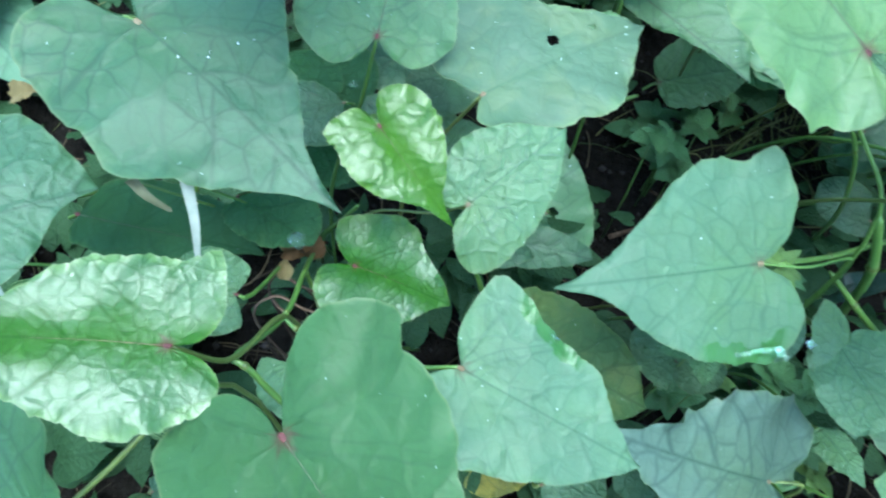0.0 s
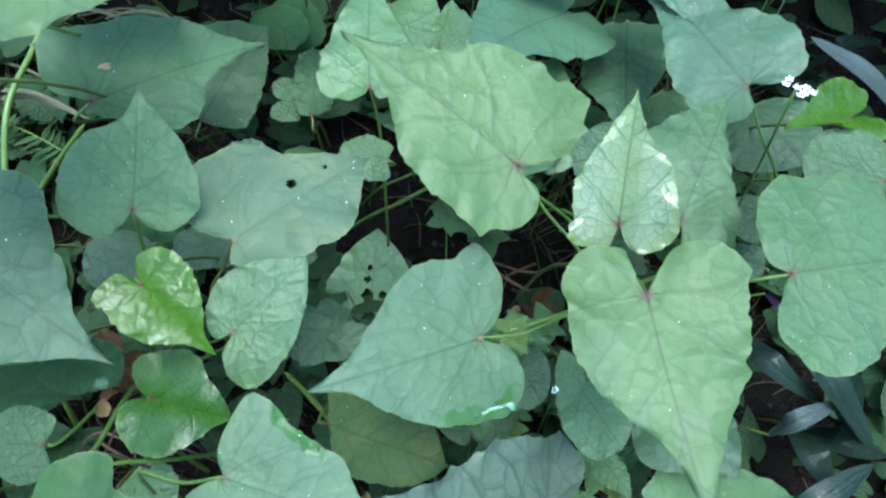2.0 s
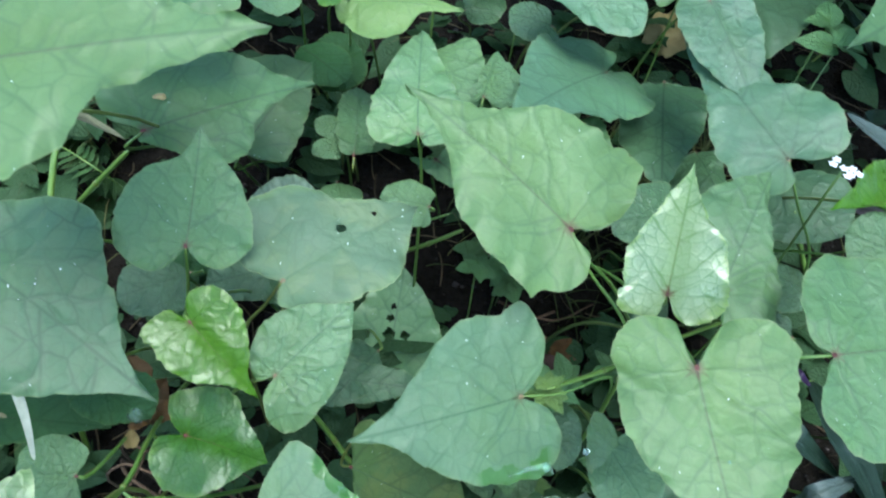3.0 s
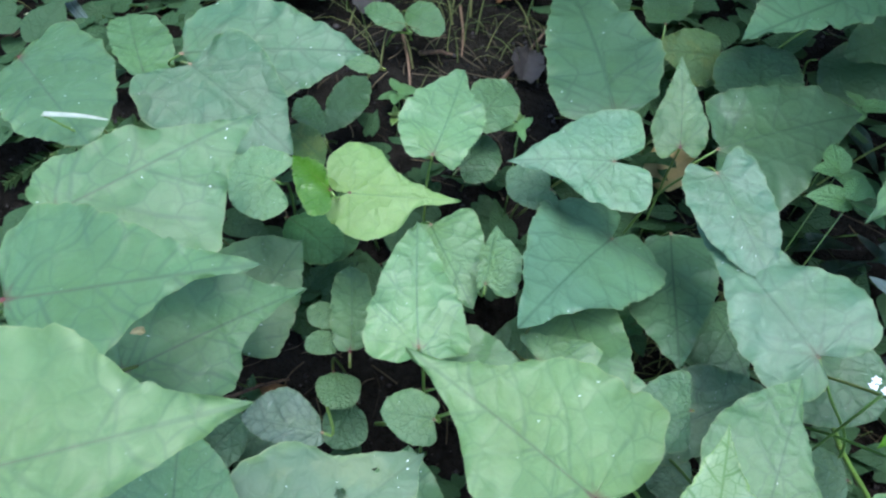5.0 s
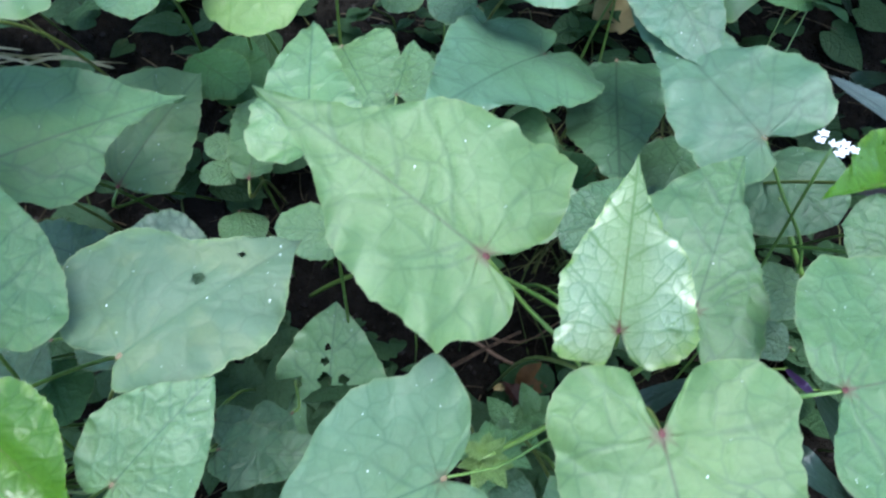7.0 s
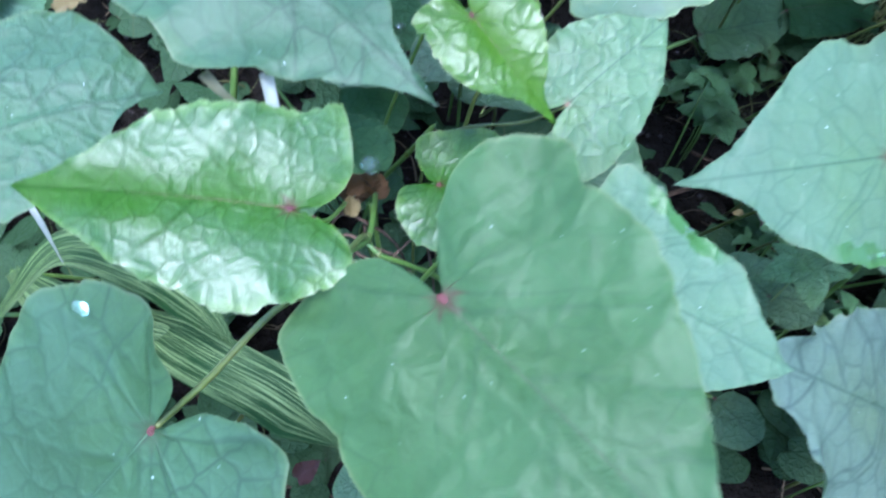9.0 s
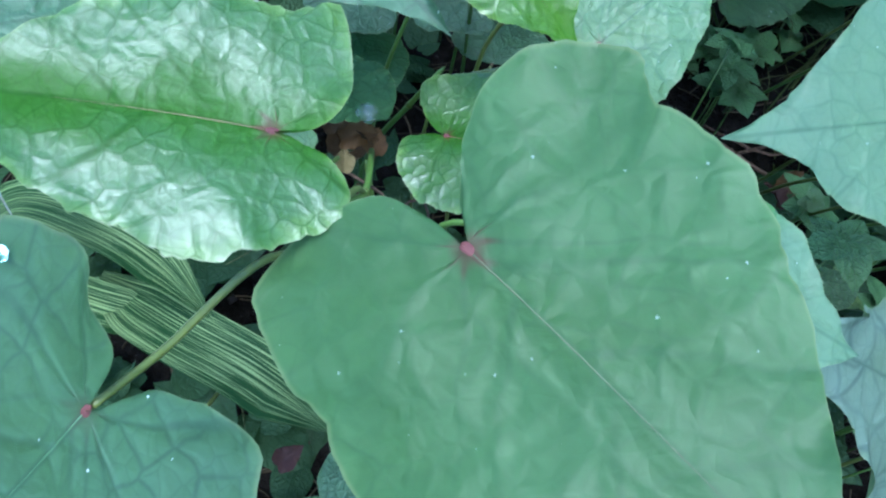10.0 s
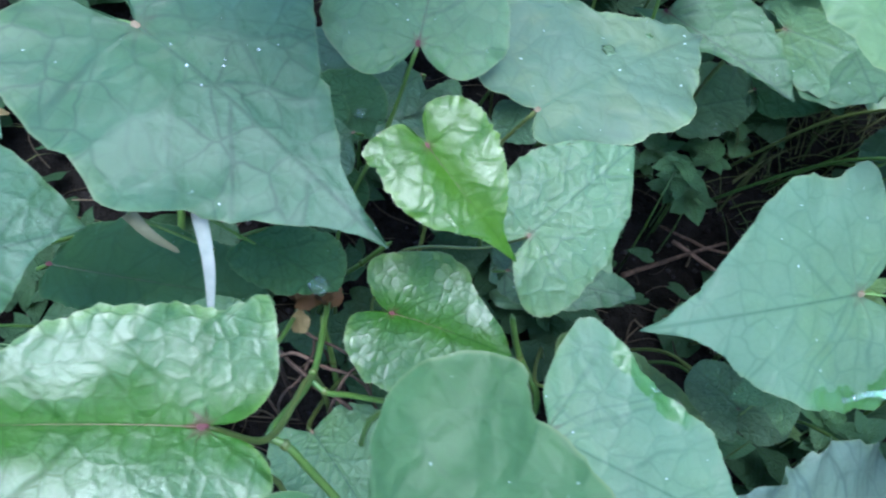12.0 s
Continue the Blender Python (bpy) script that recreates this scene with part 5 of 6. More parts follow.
strap_leaf([(0.439, 0.476, 0.080), (0.452, 0.462, 0.120), (0.521, 0.477, 0.090)], 0.022)
strap_leaf([(0.530, 0.597, 0.155), (0.542, 0.567, 0.150), (0.561, 0.543, 0.125)], 0.025)
strap_leaf([(0.452, 0.459, 0.065), (0.475, 0.443, 0.100), (0.541, 0.466, 0.075)], 0.025)
strap_leaf([(0.560, 0.463, 0.120), (0.485, 0.421, 0.150), (0.480, 0.443, 0.100)], 0.02)
strap_leaf([(0.259, 0.218, 0.040), (0.264, 0.213, 0.070), (0.321, 0.238, 0.050)], 0.02)
strap_leaf([(0.383, 0.234, 0.060), (0.383, 0.216, 0.070), (0.396, 0.208, 0.060)], 0.008, PURPLE)
strap_leaf([(0.503, 0.469, 0.120), (0.495, 0.418, 0.140), (0.561, 0.431, 0.100)], 0.016, PALE_STRAP)
dry_blade([(-0.091, 0.126, 0.250), (-0.088, 0.116, 0.240), (-0.088, 0.106, 0.225)], 0.0043, WHITE_STRAW)
dry_blade([(-0.110, 0.124, 0.250), (-0.104, 0.120, 0.246), (-0.0975, 0.1195, 0.2385)], 0.0040)
dry_blade([(-0.184, 0.110, 0.200), (-0.179, 0.103, 0.190), (-0.179, 0.099, 0.170)], 0.0025, WHITE_STRAW)
dry_blade([(-0.112, 0.390, 0.330), (-0.092, 0.388, 0.330), (-0.081, 0.391, 0.325)], 0.004, WHITE_STRAW)
dry_blade([(-0.240, 0.478, 0.100), (-0.201, 0.452, 0.100), (-0.166, 0.436, 0.090)], 0.004)
dry_blade([(-0.241, 0.476, 0.085), (-0.206, 0.463, 0.080), (-0.169, 0.455, 0.070)], 0.003)
dry_blade([(-0.192, 0.542, 0.130), (-0.148, 0.537, 0.125), (-0.083, 0.532, 0.120)], 0.004)
dry_blade([(-0.182, 0.533, 0.125), (-0.139, 0.542, 0.125), (-0.093, 0.527, 0.120)], 0.003)
dry_blade([(-0.260, 0.508, 0.100), (-0.219, 0.480, 0.110), (-0.194, 0.476, 0.090)], 0.004)
dry_blade([(-0.218, 0.432, 0.13), (-0.179, 0.406, 0.148), (-0.14, 0.38, 0.15)], 0.0055)
dry_blade([(-0.224, 0.434, 0.12), (-0.182, 0.410, 0.138), (-0.141, 0.386, 0.14)], 0.006)
dry_blade([(-0.222, 0.428, 0.12), (-0.196, 0.417, 0.138), (-0.17, 0.406, 0.14)], 0.005)
dry_blade([(-0.141, 0.494, 0.15), (-0.102, 0.476, 0.168), (-0.063, 0.458, 0.17)], 0.006)
dry_blade([(-0.176, 0.492, 0.15), (-0.147, 0.480, 0.168), (-0.119, 0.467, 0.17)], 0.005)
dry_blade([(-0.191, 0.5, 0.15), (-0.161, 0.492, 0.168), (-0.13, 0.484, 0.17)], 0.0045)
striped_blade([(-0.230, 0.099, 0.120), (-0.192, 0.114, 0.155), (-0.158, 0.105, 0.160), (-0.138, 0.098, 0.150), (-0.119, 0.085, 0.130)], 0.019)
striped_blade([(-0.176, 0.107, 0.110), (-0.135, 0.082, 0.125), (-0.102, 0.068, 0.120), (-0.070, 0.053, 0.100)], 0.026)
striped_blade([(-0.247, 0.132, 0.100), (-0.205, 0.105, 0.115), (-0.165, 0.090, 0.120), (-0.139, 0.090, 0.110)], 0.02)
twig([(0.134, 0.287, -0.015), (0.174, 0.302, -0.010), (0.222, 0.322, -0.010)], 0.002)
twig([(0.178, 0.320, -0.010), (0.206, 0.295, -0.010), (0.241, 0.278, -0.015)], 0.0018)
twig([(0.167, 0.330, -0.005), (0.219, 0.312, -0.010), (0.259, 0.327, -0.005)], 0.0012)
twig([(-0.070, 0.367, 0.060), (-0.043, 0.374, 0.065), (-0.018, 0.382, 0.060)], 0.0016)
twig([(0.107, 0.682, 0.175), (0.124, 0.684, 0.175), (0.141, 0.680, 0.175)], 0.0025)
twig([(0.389, 0.632, 0.210), (0.410, 0.614, 0.212), (0.442, 0.604, 0.208)], 0.0012)
jointed_stem([(-0.063, 0.067, 0.240), (-0.060, 0.103, 0.195), (-0.062, 0.135, 0.170), (-0.068, 0.183, 0.120), (-0.081, 0.278, -0.015)], 0.0012)
jointed_stem([(-0.062, 0.066, 0.242), (-0.058, 0.065, 0.240), (-0.052, 0.062, 0.228), (-0.043, 0.058, 0.205), (-0.030, 0.054, 0.160), (-0.025, 0.077, -0.015)], 0.0011)
jointed_stem([(-0.038, 0.155, 0.200), (-0.050, 0.164, 0.170), (-0.067, 0.183, 0.120), (-0.092, 0.235, -0.015)], 0.0011)
jointed_stem([(-0.061, 0.102, 0.193), (-0.056, 0.099, 0.190), (-0.048, 0.102, 0.180), (-0.034, 0.108, 0.160), (-0.010, 0.173, -0.015)], 0.0010)
jointed_stem([(-0.065, 0.143, 0.160), (-0.062, 0.141, 0.120), (-0.063, 0.146, 0.050), (-0.065, 0.155, -0.015)], 0.0013)
jointed_stem([(0.195, 0.178, 0.200), (0.216, 0.175, 0.160), (0.253, 0.193, 0.080), (0.294, 0.215, -0.015)], 0.0024)
jointed_stem([(0.144, 0.147, 0.200), (0.188, 0.172, 0.170), (0.256, 0.217, 0.120), (0.399, 0.315, -0.010)], 0.0014)
jointed_stem([(0.207, 0.182, 0.140), (0.230, 0.174, 0.120), (0.261, 0.173, 0.090), (0.355, 0.203, -0.015)], 0.0018)
jointed_stem([(0.122, 0.324, 0.110), (0.096, 0.325, 0.090), (0.073, 0.337, 0.060), (0.052, 0.362, 0.010)], 0.0016)
jointed_stem([(0.115, 0.349, 0.100), (0.083, 0.351, 0.080), (0.063, 0.381, 0.020)], 0.0011)
jointed_stem([(0.018, 0.161, 0.140), (0.029, 0.159, 0.100), (0.041, 0.148, 0.080), (0.050, 0.157, -0.015)], 0.0017)
jointed_stem([(0.339, 0.281, 0.190), (0.383, 0.271, 0.120), (0.445, 0.263, 0.040), (0.487, 0.264, -0.015)], 0.002)
jointed_stem([(-0.103, 0.315, 0.200), (-0.138, 0.321, 0.160), (-0.185, 0.338, 0.100), (-0.247, 0.374, 0.015)], 0.0018)
jointed_stem([(0.156, 0.206, 0.246), (0.192, 0.214, 0.200), (0.224, 0.228, 0.140), (0.299, 0.298, -0.010)], 0.0011)
jointed_stem([(-0.110, 0.400, 0.255), (-0.118, 0.335, 0.245), (-0.126, 0.285, 0.235), (-0.150, 0.220, 0.120), (-0.165, 0.190, -0.015)], 0.0017)
ground_herb((0.191, 0.379, 0.030))
ground_herb((0.222, 0.384, 0.035))
ground_herb((0.167, 0.334, 0.030))
ground_herb((0.147, 0.372, 0.020))
ground_herb((0.176, 0.370, 0.020))
ground_herb((0.129, 0.287, 0.110))
ground_herb((0.164, 0.338, 0.030))
ground_herb((0.154, 0.159, 0.170))
ground_herb((0.223, 0.144, 0.040))
ground_herb((0.189, 0.369, 0.040))
ground_herb((0.127, 0.127, 0.150))
ground_herb((0.208, 0.233, 0.030))
ground_herb((0.245, 0.240, 0.030))
ground_herb((0.215, 0.110, 0.060))
ground_herb((0.219, 0.062, 0.050))
ground_herb((0.161, 0.377, 0.030))
ground_herb((0.183, 0.213, 0.060))
ground_herb((0.220, 0.120, 0.050))
ground_herb((0.262, 0.454, 0.070))
ground_herb((0.082, 0.613, 0.175))
ground_herb((0.216, 0.154, 0.050))
ground_herb((0.236, 0.145, 0.050))
ground_herb((0.151, 0.139, 0.040))
ground_herb((0.160, 0.326, 0.056))
ground_herb((0.170, 0.318, 0.040))
ground_herb((0.214, 0.388, 0.052))
ground_herb((0.189, 0.352, 0.050))
leaf_trio((0.196, 0.230, 0.010), 0.015)
leaf_trio((0.201, 0.226, 0.040), 0.014)
leaf_trio((0.186, 0.236, 0.012), 0.013)
leaf_trio((0.395, 0.402, 0.235), 0.035)
leaf_trio((0.406, 0.437, 0.230), 0.03)
leaf_trio((0.173, 0.505, 0.220), 0.018)
leaf_trio((0.466, 0.514, 0.230), 0.028)
leaf_trio((0.229, 0.112, 0.050), 0.028)
dry_leaf((0.313, 0.523, 0.140), 0.055, 0.5, DRY)
dry_leaf((-0.080, 0.165, 0.130), 0.024, 1.2, BROWN)
dry_leaf((-0.062, 0.153, 0.150), 0.016, 2.2, BROWN)
dry_leaf((-0.075, 0.147, 0.165), 0.016, 0.2, BROWN)
dry_leaf((-0.084, 0.032, 0.130), 0.011, 0.7, REDDISH)
dry_leaf((-0.084, 0.178, 0.140), 0.022, 2.0, BROWN)
dry_leaf((-0.053, 0.375, 0.025), 0.035, 0.5, BROWN)
dry_leaf((0.208, 0.643, 0.170), 0.045, 1.3, GREYED)
dry_leaf((0.202, 0.787, 0.175), 0.03, 0.2, BROWN)
dry_leaf((0.048, 0.747, 0.185), 0.04, 0.8, GREYED)
sprout((0.194, 0.581, 0.160))
sprout((0.080, 0.594, 0.160))
sprout((0.146, 0.149, 0.190))
dry_leaf((0.077, 0.179, -0.005), 0.03, .6, BROWN)
dry_leaf((0.053, 0.079, 0.040), 0.035, 1.4, DRY)
dry_leaf((0.211, 0.268, -0.005), 0.03, .6, BROWN)
flower_sprig((0.2985, 0.2325, 0.2785))
water_film([(0.1123, 0.1053, 0.2050), (0.1149, 0.1018, 0.2023), (0.1213, 0.1027, 0.2014), (0.1277, 0.1050, 0.2013), (0.1330, 0.1059, 0.2006), (0.1385, 0.1072, 0.2001), (0.1421, 0.1033, 0.1970)], (0.1940, -0.5030, 0.8420), 0.0016)
water_drop((0.1124, 0.1032, 0.2038), (0.1940, -0.5030, 0.8420), 0.0016)
water_drop((0.1384, 0.1059, 0.1994), (0.1940, -0.5030, 0.8420), 0.0018)
water_drop((0.1177, 0.1053, 0.2038), (0.1940, -0.5030, 0.8420), 0.001)
water_film([(0.0345, 0.0962, 0.2330), (0.0382, 0.0925, 0.2312), (0.0402, 0.0900, 0.2302), (0.0440, 0.0892, 0.2295)], (0.1570, -0.3180, 0.9350), 0.0013)
water_drop((0.0392, 0.0905, 0.2305), (0.1570, -0.3180, 0.9350), 0.0011, (1.0, 1.6))
water_drop((0.190, 0.367, 0.073), (0.093, -0.259, 0.962), 0.0019)
water_drop((-0.1115, 0.0355, 0.2655), (-0.386, -0.593, 0.707), 0.0013, (1.5, 1.0))
water_drop((-0.061, 0.268, 0.152), (-0.096, -0.261, 0.960), 0.0032)
water_drop((-0.063, 0.139, 0.191), (-0.070, -0.131, 0.989), 0.003, (1.2, 1.0))
water_drop((-0.099, 0.174, 0.271), (0.146, -0.334, 0.931), 0.0006)
water_drop((-0.094, 0.176, 0.271), (0.146, -0.334, 0.931), 0.0007)
water_drop((-0.093, 0.167, 0.268), (0.146, -0.334, 0.931), 0.0006)
water_drop((0.1086, 0.1275, 0.2192), (0.1940, -0.5030, 0.8420), 0.0006)
water_drop((0.168, 0.123, 0.173), (-0.146, -0.049, 0.988), 0.0018)
water_drop((0.301, 0.273, 0.247), (-0.280, -0.138, 0.950), 0.0012)
water_drop((0.195, 0.085, 0.266), (-0.180, -0.206, 0.962), 0.0005)
bark_flake((-0.070, 0.307, 0.251), 0.0028)
dry_leaf((-0.176, 0.166, 0.235), 0.012, 0.3, DRY)
fern([(-0.134, 0.589, 0.155), (-0.166, 0.594, 0.155), (-0.200, 0.588, 0.150), (-0.239, 0.566, 0.140), (-0.266, 0.549, 0.130)], 0.024)
fern([(-0.166, 0.408, 0.050), (-0.178, 0.398, 0.090), (-0.209, 0.415, 0.100), (-0.260, 0.453, 0.080)], 0.022)
strap_leaf([(-0.298, 0.824, 0.200), (-0.221, 0.706, 0.215), (-0.184, 0.656, 0.200)], 0.012, PALE_STRAP)
dry_blade([(-0.268, 0.711, 0.200), (-0.225, 0.700, 0.200), (-0.195, 0.703, 0.190)], 0.004)
twig([(0.092, 0.719, 0.175), (0.095, 0.668, 0.175), (0.095, 0.626, 0.170)], 0.0016)
twig([(0.181, 0.635, 0.170), (0.217, 0.680, 0.175), (0.249, 0.728, 0.175)], 0.002)
twig([(0.159, 0.775, 0.175), (0.156, 0.718, 0.175), (0.150, 0.676, 0.175)], 0.0013)

rootlet([(-0.086, 0.124, 0.150), (-0.074, 0.126, 0.160), (-0.062, 0.122, 0.158), (-0.050, 0.124, 0.145)], 0.0007)
rootlet([(-0.082, 0.133, 0.145), (-0.072, 0.120, 0.160), (-0.060, 0.112, 0.160), (-0.047, 0.108, 0.145)], 0.0009)
rootlet([(-0.077, 0.112, 0.150), (-0.070, 0.116, 0.158), (-0.066, 0.127, 0.160), (-0.068, 0.138, 0.150)], 0.0006)
rootlet([(-0.057, 0.110, 0.150), (-0.052, 0.116, 0.162), (-0.046, 0.125, 0.160), (-0.041, 0.136, 0.145)], 0.0006)
rootlet([(-0.085, 0.140, 0.140), (-0.076, 0.138, 0.158), (-0.066, 0.133, 0.160), (-0.054, 0.136, 0.140)], 0.0007)
dry_leaf((-0.082, 0.150, 0.168), 0.017, 0.9, BROWN)
dry_leaf((-0.062, 0.146, 0.166), 0.011, 2.6, BROWN)
dry_leaf((-0.072, 0.133, 0.164), 0.010, 1.7, DRY)
dry_leaf((0.205, 0.251, 0.004), 0.022, 2.1, REDDISH)
bark_flake((0.194, 0.271, -0.004), 0.0035)

# loose straw and crumbs on the soil
rng = random.Random(3)
bm = bmesh.new()
for n in range(1300):
    x, y = rng.uniform(-0.35, 0.6), rng.uniform(-0.15, 0.75)
    a, ln, w = rng.uniform(0, 6.28), rng.uniform(0.008, 0.06), rng.uniform(0.0003, 0.0009)
    z = soil_height(x, y) + rng.uniform(0.001, 0.012)
    way, side, bend = Vector((math.cos(a), math.sin(a), rng.uniform(-0.15, 0.15))), Vector((-math.sin(a), math.cos(a), 0)), rng.uniform(-0.7, 0.7)
    prev = None
    for i in range(6):
        s = i / 5 - 0.5
        q = Vector((x, y, z)) + way * (s * ln) + side * (bend * ln * s * s * (1 + 0.8 * s))
        ring = [bm.verts.new(q + side * w), bm.verts.new(q + Vector((0, 0, w))), bm.verts.new(q - side * w)]
        if prev:
            for j in range(3):
                bm.faces.new((prev[j], prev[(j + 1) % 3], ring[(j + 1) % 3], ring[j]))
        prev = ring
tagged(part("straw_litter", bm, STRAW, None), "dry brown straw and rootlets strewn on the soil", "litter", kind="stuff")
bm = bmesh.new()
for n in range(3200):
    x, y = rng.uniform(-0.35, 0.6), rng.uniform(-0.15, 0.75)
    r = rng.uniform(0.001, 0.005) * rng.random() ** 0.5
    c = Vector((x, y, soil_height(x, y) + r * 0.4))
    vs = [bm.verts.new(c + Vector(d) * r * rng.uniform(0.7, 1.2)) for d in ((1, 0, 0), (0, 1, 0), (-1, 0, 0), (0, -1, 0), (0, 0, 1), (0, 0, -1))]
    for i in range(4):
        bm.faces.new((vs[i], vs[(i + 1) % 4], vs[4]))
        bm.faces.new((vs[(i + 1) % 4], vs[i], vs[5]))
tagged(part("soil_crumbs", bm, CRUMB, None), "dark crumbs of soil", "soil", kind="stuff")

# ground cover carried on outside the view, tall near by to block low light
bm = bmesh.new()
uv = bm.loops.layers.uv.new("blade")
made = 0
while made < 6500:
    x, y = rng.uniform(-3.0, 3.2), rng.uniform(-2.8, 3.3)
    close = -0.4 < x < 0.66 and -0.3 < y < 0.82
    if close and not (y < -0.08 or (x < -0.31 and y < 0.12) or (x > 0.52 and y < 0.0)):
        continue
    if rng.random() > math.exp(-(math.hypot(x - 0.1, y - 0.25) / 2.1) ** 5 - 0.8 * (noise.noise(Vector((x, y, 7.0))) > 0.3)):
        continue
    near = -0.9 < x < 1.2 and -0.8 < y < 1.3
    if not near and rng.random() < 0.5:
        continue
    z = soil_height(x, y) + rng.uniform(0.06, 0.17 if close else 0.34 if near else 0.22)
    ln = rng.uniform(0.07, 0.12)
    a = rng.uniform(0, 6.28)
    m = Matrix.Translation((x, y, z)) @ Euler((rng.uniform(-0.4, 0.4), rng.uniform(-0.3, 0.4), a)).to_matrix().to_4x4()
    outline = [(0, 0), (-0.18, 0.22), (0.1, 0.46), (0.45, 0.36), (0.75, 0.16), (1, 0)]
    mid = [bm.verts.new(m @ Vector((u * ln, 0, 0.06 * ln * math.sin(3.1 * max(0, u))))) for u in (0, 0.0, 0.15, 0.45, 0.75, 1)]
    for sg in (1, -1):
        edge = [None] + [bm.verts.new(m @ Vector((u * ln, sg * v * ln, 0.08 * v * ln))) for u, v in outline[1:5]]
        polys = [(mid[0], mid[2], edge[1]), (mid[2], edge[2], edge[1]), (mid[2], mid[3], edge[3], edge[2]), (mid[3], mid[4], edge[4], edge[3]), (mid[4], mid[5], edge[4])]
        for fc in polys:
            made_face = bm.faces.new(fc if sg < 0 else fc[::-1])
            for lp in made_face.loops:
                q = m.inverted() @ lp.vert.co
                lp[uv].uv = (q.x / ln, q.y / ln)
    low = Vector((x + rng.uniform(-0.02, 0.02), y + rng.uniform(-0.02, 0.02), 0))
    low.z = soil_height(low.x, low.y) - 0.002
    rings = [[bm.verts.new(q + Vector((0.0011 * math.cos(c), 0.0011 * math.sin(c), 0))) for c in (0, 2.1, 4.2)] for q in (low, m.translation)]
    for j in range(3):
        for lp in bm.faces.new((rings[0][j], rings[0][(j + 1) % 3], rings[1][(j + 1) % 3], rings[1][j])).loops:
            lp[uv].uv = (0.3, 0.2)
    made += 1
tagged(part("ground_cover", bm, DEEP[0], None), "dense carpet of heart-shaped green leaves added outside the view", "ground cover", kind="stuff")

# low undergrowth between the stalks, thinner where the soil lies open
# Leaf green lowered almost to black to carry the shade between the stalks
UNDER_SHADED = leaf_material("leaf_under_shaded", (0.011, 0.034, 0.009), (0.007, 0.02, 0.006), rough=0.6, gloss=0.1, specks=0.0)
GRASS = island_material("thin_grass", (0.018, 0.035, 0.010), (0.085, 0.085, 0.035), 0.6)
OPEN = ((0.13, 0.70, 0.13), (0.20, 0.66, 0.08), (0.16, 0.345, 0.055), (0.19, 0.31, 0.04), (0.24, 0.33, 0.03), (0.36, 0.44, 0.055))


def on_open_soil(x, y):
    return any((x - a) ** 2 + (y - b) ** 2 < r * r for a, b, r in OPEN)


SMALL_OUTLINE = [tuple(q) for q in spline([(0, 0), (-0.12, 0.2), (0.12, 0.42), (0.45, 0.36), (0.78, 0.16), (1, 0)], 3)]
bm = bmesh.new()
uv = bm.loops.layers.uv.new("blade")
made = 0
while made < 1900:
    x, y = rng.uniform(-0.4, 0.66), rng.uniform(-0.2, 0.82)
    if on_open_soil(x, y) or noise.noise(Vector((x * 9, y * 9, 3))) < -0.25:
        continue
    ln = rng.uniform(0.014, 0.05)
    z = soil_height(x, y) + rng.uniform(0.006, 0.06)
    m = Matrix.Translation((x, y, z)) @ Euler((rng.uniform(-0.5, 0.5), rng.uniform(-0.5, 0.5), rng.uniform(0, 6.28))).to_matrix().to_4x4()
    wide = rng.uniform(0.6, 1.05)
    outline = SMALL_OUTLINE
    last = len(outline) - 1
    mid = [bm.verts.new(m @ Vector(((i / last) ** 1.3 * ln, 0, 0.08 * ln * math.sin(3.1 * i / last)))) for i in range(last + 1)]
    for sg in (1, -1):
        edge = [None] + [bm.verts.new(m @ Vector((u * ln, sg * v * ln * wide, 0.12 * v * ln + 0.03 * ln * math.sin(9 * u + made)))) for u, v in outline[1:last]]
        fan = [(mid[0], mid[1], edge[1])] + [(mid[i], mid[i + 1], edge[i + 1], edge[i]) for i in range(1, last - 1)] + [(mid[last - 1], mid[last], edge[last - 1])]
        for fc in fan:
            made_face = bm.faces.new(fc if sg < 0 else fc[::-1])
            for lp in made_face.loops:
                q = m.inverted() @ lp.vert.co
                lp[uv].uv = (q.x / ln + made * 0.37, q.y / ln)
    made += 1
tagged(part("undergrowth", bm, UNDER_SHADED, None), "small green leaves low down, shade put into their dark colour", "undergrowth", kind="stuff")

bm = bmesh.new()
for n in range(620):
    if n < 150:
        x, y = rng.gauss(0.29, 0.05), rng.gauss(0.40, 0.04)
    elif n < 220:
        x, y = rng.gauss(0.14, 0.07), rng.gauss(0.72, 0.05)
    elif n < 300:
        x, y = rng.gauss(-0.2, 0.05), rng.gauss(0.47, 0.06)
    elif n < 460:
        x, y = rng.gauss(0.365, 0.035), rng.gauss(0.44, 0.03)
    else:
        x, y = rng.uniform(-0.35, 0.6), rng.uniform(-0.1, 0.8)
    a, ln, w = rng.uniform(0, 6.28), rng.uniform(0.03, 0.085), rng.uniform(0.0006, 0.0014)
    way, side = Vector((math.cos(a), math.sin(a), 0)), Vector((-math.sin(a), math.cos(a), 0))
    base, lift, prev = Vector((x, y, soil_height(x, y) - 0.001)), rng.uniform(0.3, 0.75), None
    for i in range(5):
        s = i / 4
        q = base + way * (ln * s * (0.5 + 0.5 * s)) + Vector((0, 0, ln * lift * math.sin(2.0 * s)))
        wi = w * (1.05 - s)
        ring = [bm.verts.new(q + side * wi), bm.verts.new(q + Vector((0, 0, wi * 0.5))), bm.verts.new(q - side * wi)]
        if prev:
            for j in range(3):
                bm.faces.new((prev[j], prev[(j + 1) % 3], ring[(j + 1) % 3], ring[j]))
        prev = ring
tagged(part("thin_grass", bm, GRASS, None), "thin green and straw-coloured grass blades", "grass", kind="stuff")

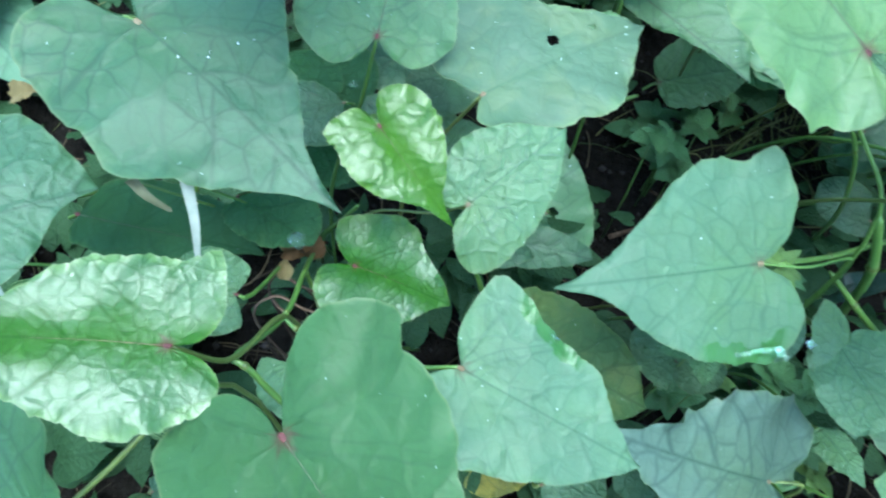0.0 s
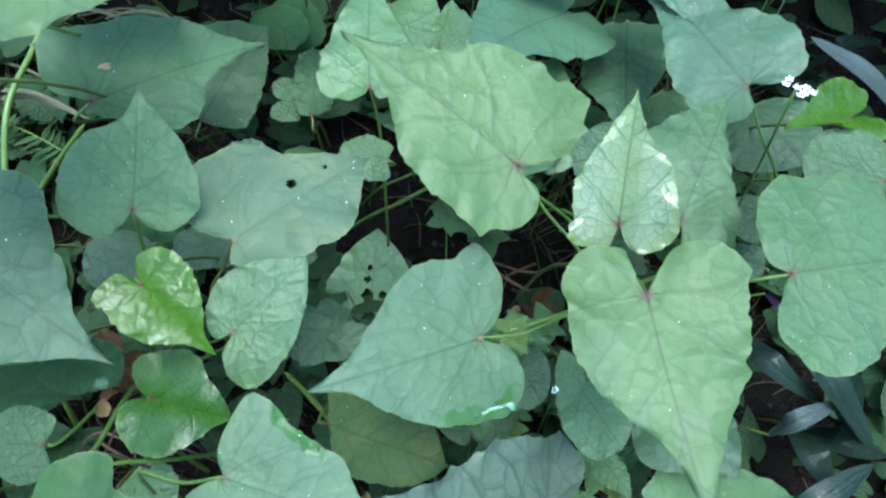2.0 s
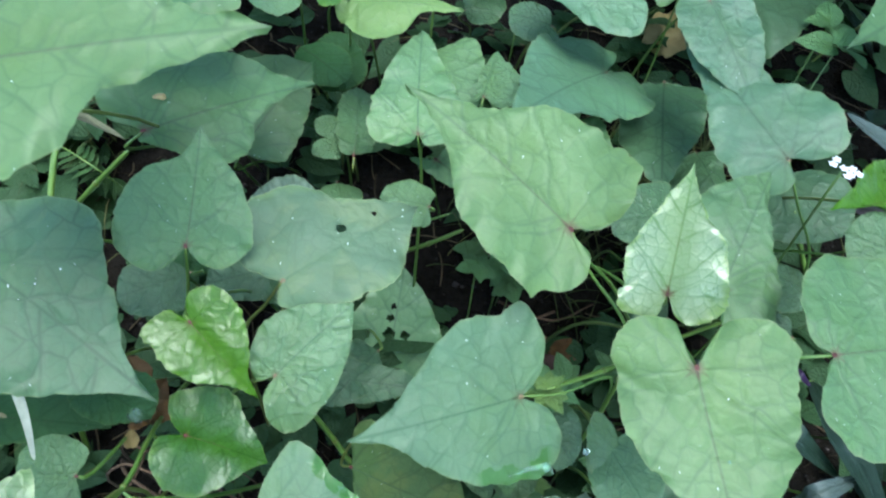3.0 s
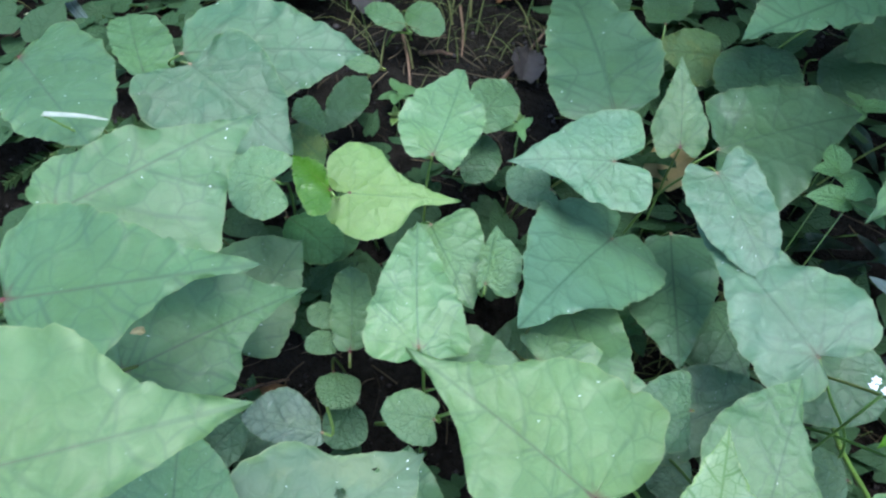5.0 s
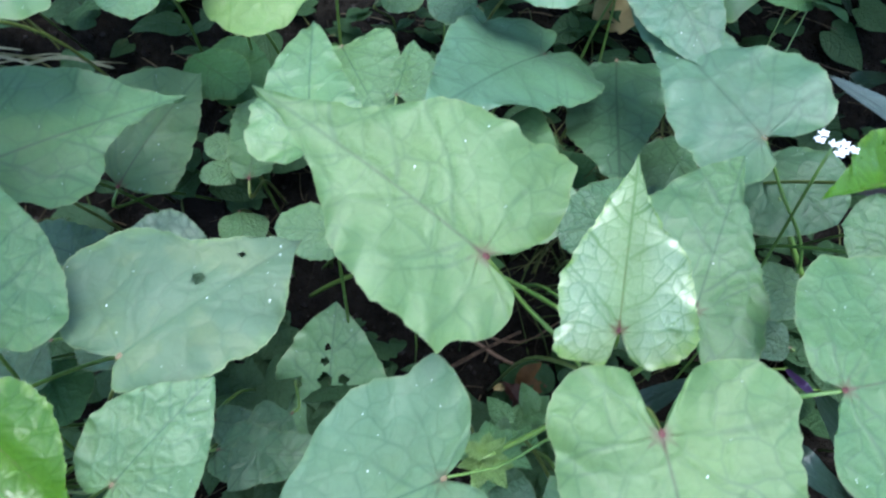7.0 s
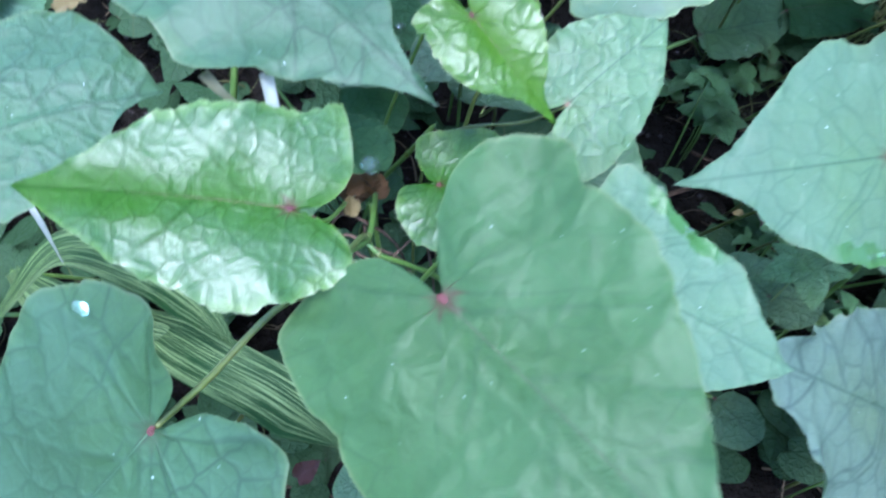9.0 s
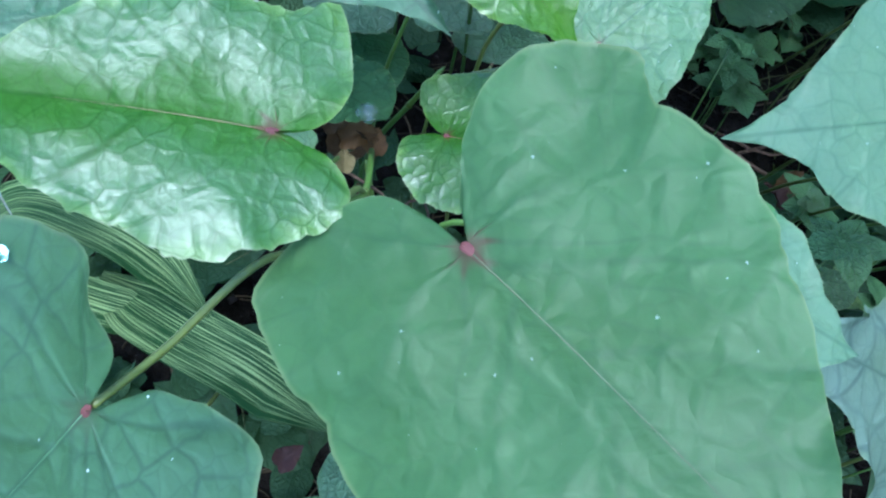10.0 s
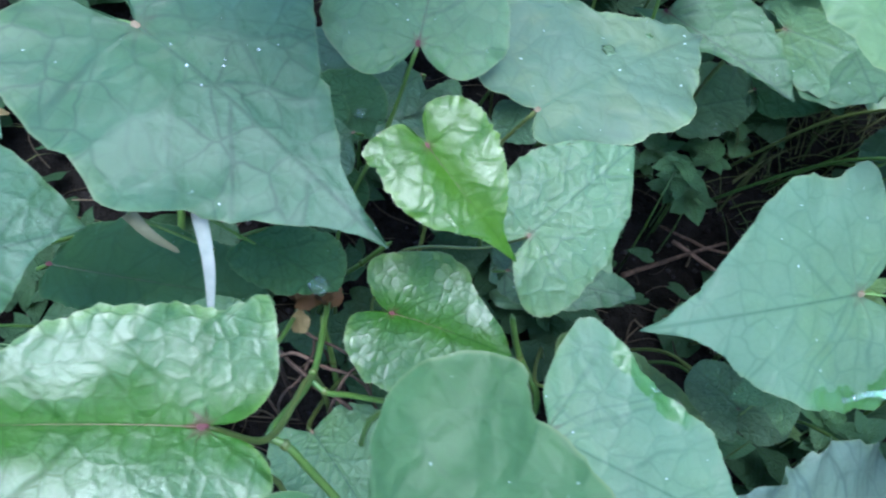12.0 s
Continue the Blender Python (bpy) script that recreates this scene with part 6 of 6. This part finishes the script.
# added shrub, out of view, that hangs over the far corner to shade it
shrub = new("shrub")
shrub.location = (0.98, 1.0, soil_height(0.98, 1.0))
tagged(shrub, "unseen leafy green shrub added to shade the far corner", "shrub")
limbs = [[(0, 0, -0.01), (-0.05, -0.05, 0.3), (-0.2, -0.15, 0.5), (-0.42, -0.3, 0.56)], [(0, 0, 0), (0.02, 0.03, 0.35), (0.05, 0.1, 0.7)], [(-0.04, -0.03, 0.25), (-0.15, 0.02, 0.5), (-0.35, 0.05, 0.6)], [(-0.05, -0.05, 0.3), (-0.12, -0.3, 0.48), (-0.28, -0.5, 0.5)]]
for i, points in enumerate(limbs):
    line = spline(points, 6)
    part("trunk" if i == 0 else "limb", tube(line, [0.011 * (1.1 - j / len(line)) for j in range(len(line))]), BROWN, shrub)
bm = bmesh.new()
uv = bm.loops.layers.uv.new("blade")
for made in range(900):
    points = limbs[rng.randrange(4)]
    q = Vector(points[rng.randrange(2, len(points))]) + Vector((rng.gauss(0, 0.11), rng.gauss(0, 0.11), abs(rng.gauss(0, 0.06))))
    ln = rng.uniform(0.05, 0.09)
    m = Matrix.Translation(q) @ Euler((rng.uniform(-0.5, 0.5), rng.uniform(-0.4, 0.6), rng.uniform(0, 6.28))).to_matrix().to_4x4()
    last = len(SMALL_OUTLINE) - 1
    mid = [bm.verts.new(m @ Vector(((i / last) ** 1.3 * ln, 0, 0.08 * ln * math.sin(3.1 * i / last)))) for i in range(last + 1)]
    for sg in (1, -1):
        edge = [None] + [bm.verts.new(m @ Vector((u * ln, sg * v * ln, 0.12 * v * ln))) for u, v in SMALL_OUTLINE[1:last]]
        fan = [(mid[0], mid[1], edge[1])] + [(mid[i], mid[i + 1], edge[i + 1], edge[i]) for i in range(1, last - 1)] + [(mid[last - 1], mid[last], edge[last - 1])]
        for fc in fan:
            made_face = bm.faces.new(fc if sg < 0 else fc[::-1])
            for lp in made_face.loops:
                q2 = m.inverted() @ lp.vert.co
                lp[uv].uv = (q2.x / ln + made * 0.37, q2.y / ln)
part("crown", bm, HERB, shrub)

# ---- low growth under the near leaves ----
heart_leaf(FRESH, (0.2009, 0.1039, 0.113), (0.2116, 0.0744, 0.123), (0.05, -0.3, 0.95), (0.02, 0.12, 0.25, 0.3, 0.6, 0.24, 0.88, 0.08), (0.02, 0.12, 0.25, 0.3, 0.6, 0.24, 0.88, 0.08), red=False)
heart_leaf(LIME, (0.188, 0.066, 0.098), (0.187, 0.048, 0.096), (0.1, -0.2, 0.97), (-0.05, 0.2, 0.3, 0.55, 0.75, 0.5, 0.95, 0.2), (-0.05, 0.2, 0.3, 0.55, 0.75, 0.5, 0.95, 0.2), red=False)
heart_leaf(LIME, (0.196, 0.062, 0.095), (0.213, 0.052, 0.094), (0.1, -0.2, 0.97), (-0.05, 0.2, 0.3, 0.5, 0.75, 0.45, 0.95, 0.2), (-0.05, 0.2, 0.3, 0.5, 0.75, 0.45, 0.95, 0.2), red=False)
heart_leaf(SPOTTED, (0.030, 0.082, 0.034), (0.072, 0.088, 0.036), (0.05, -0.25, 0.96), (-0.1, 0.2, 0.2, 0.34, 0.5, 0.3, 0.8, 0.2), (-0.1, 0.2, 0.2, 0.38, 0.5, 0.34, 0.8, 0.2), red=False)
sprout((0.176, 0.062, 0.080))
sprout((0.222, 0.092, 0.060))
sprout((0.150, 0.128, 0.105))
leaf_trio((0.163, 0.148, 0.075), 0.016)
leaf_trio((0.205, 0.055, 0.070), 0.015)
ground_herb((0.190, 0.090, 0.060))
spray("clover_herb", (0.1766, 0.2051, 0.0739), "bright green low herb with round leaflets", "small herbs on the soil", 4, 0.0095, 0.5, FRESH[0], 1.57, (-0.2, 0.25))
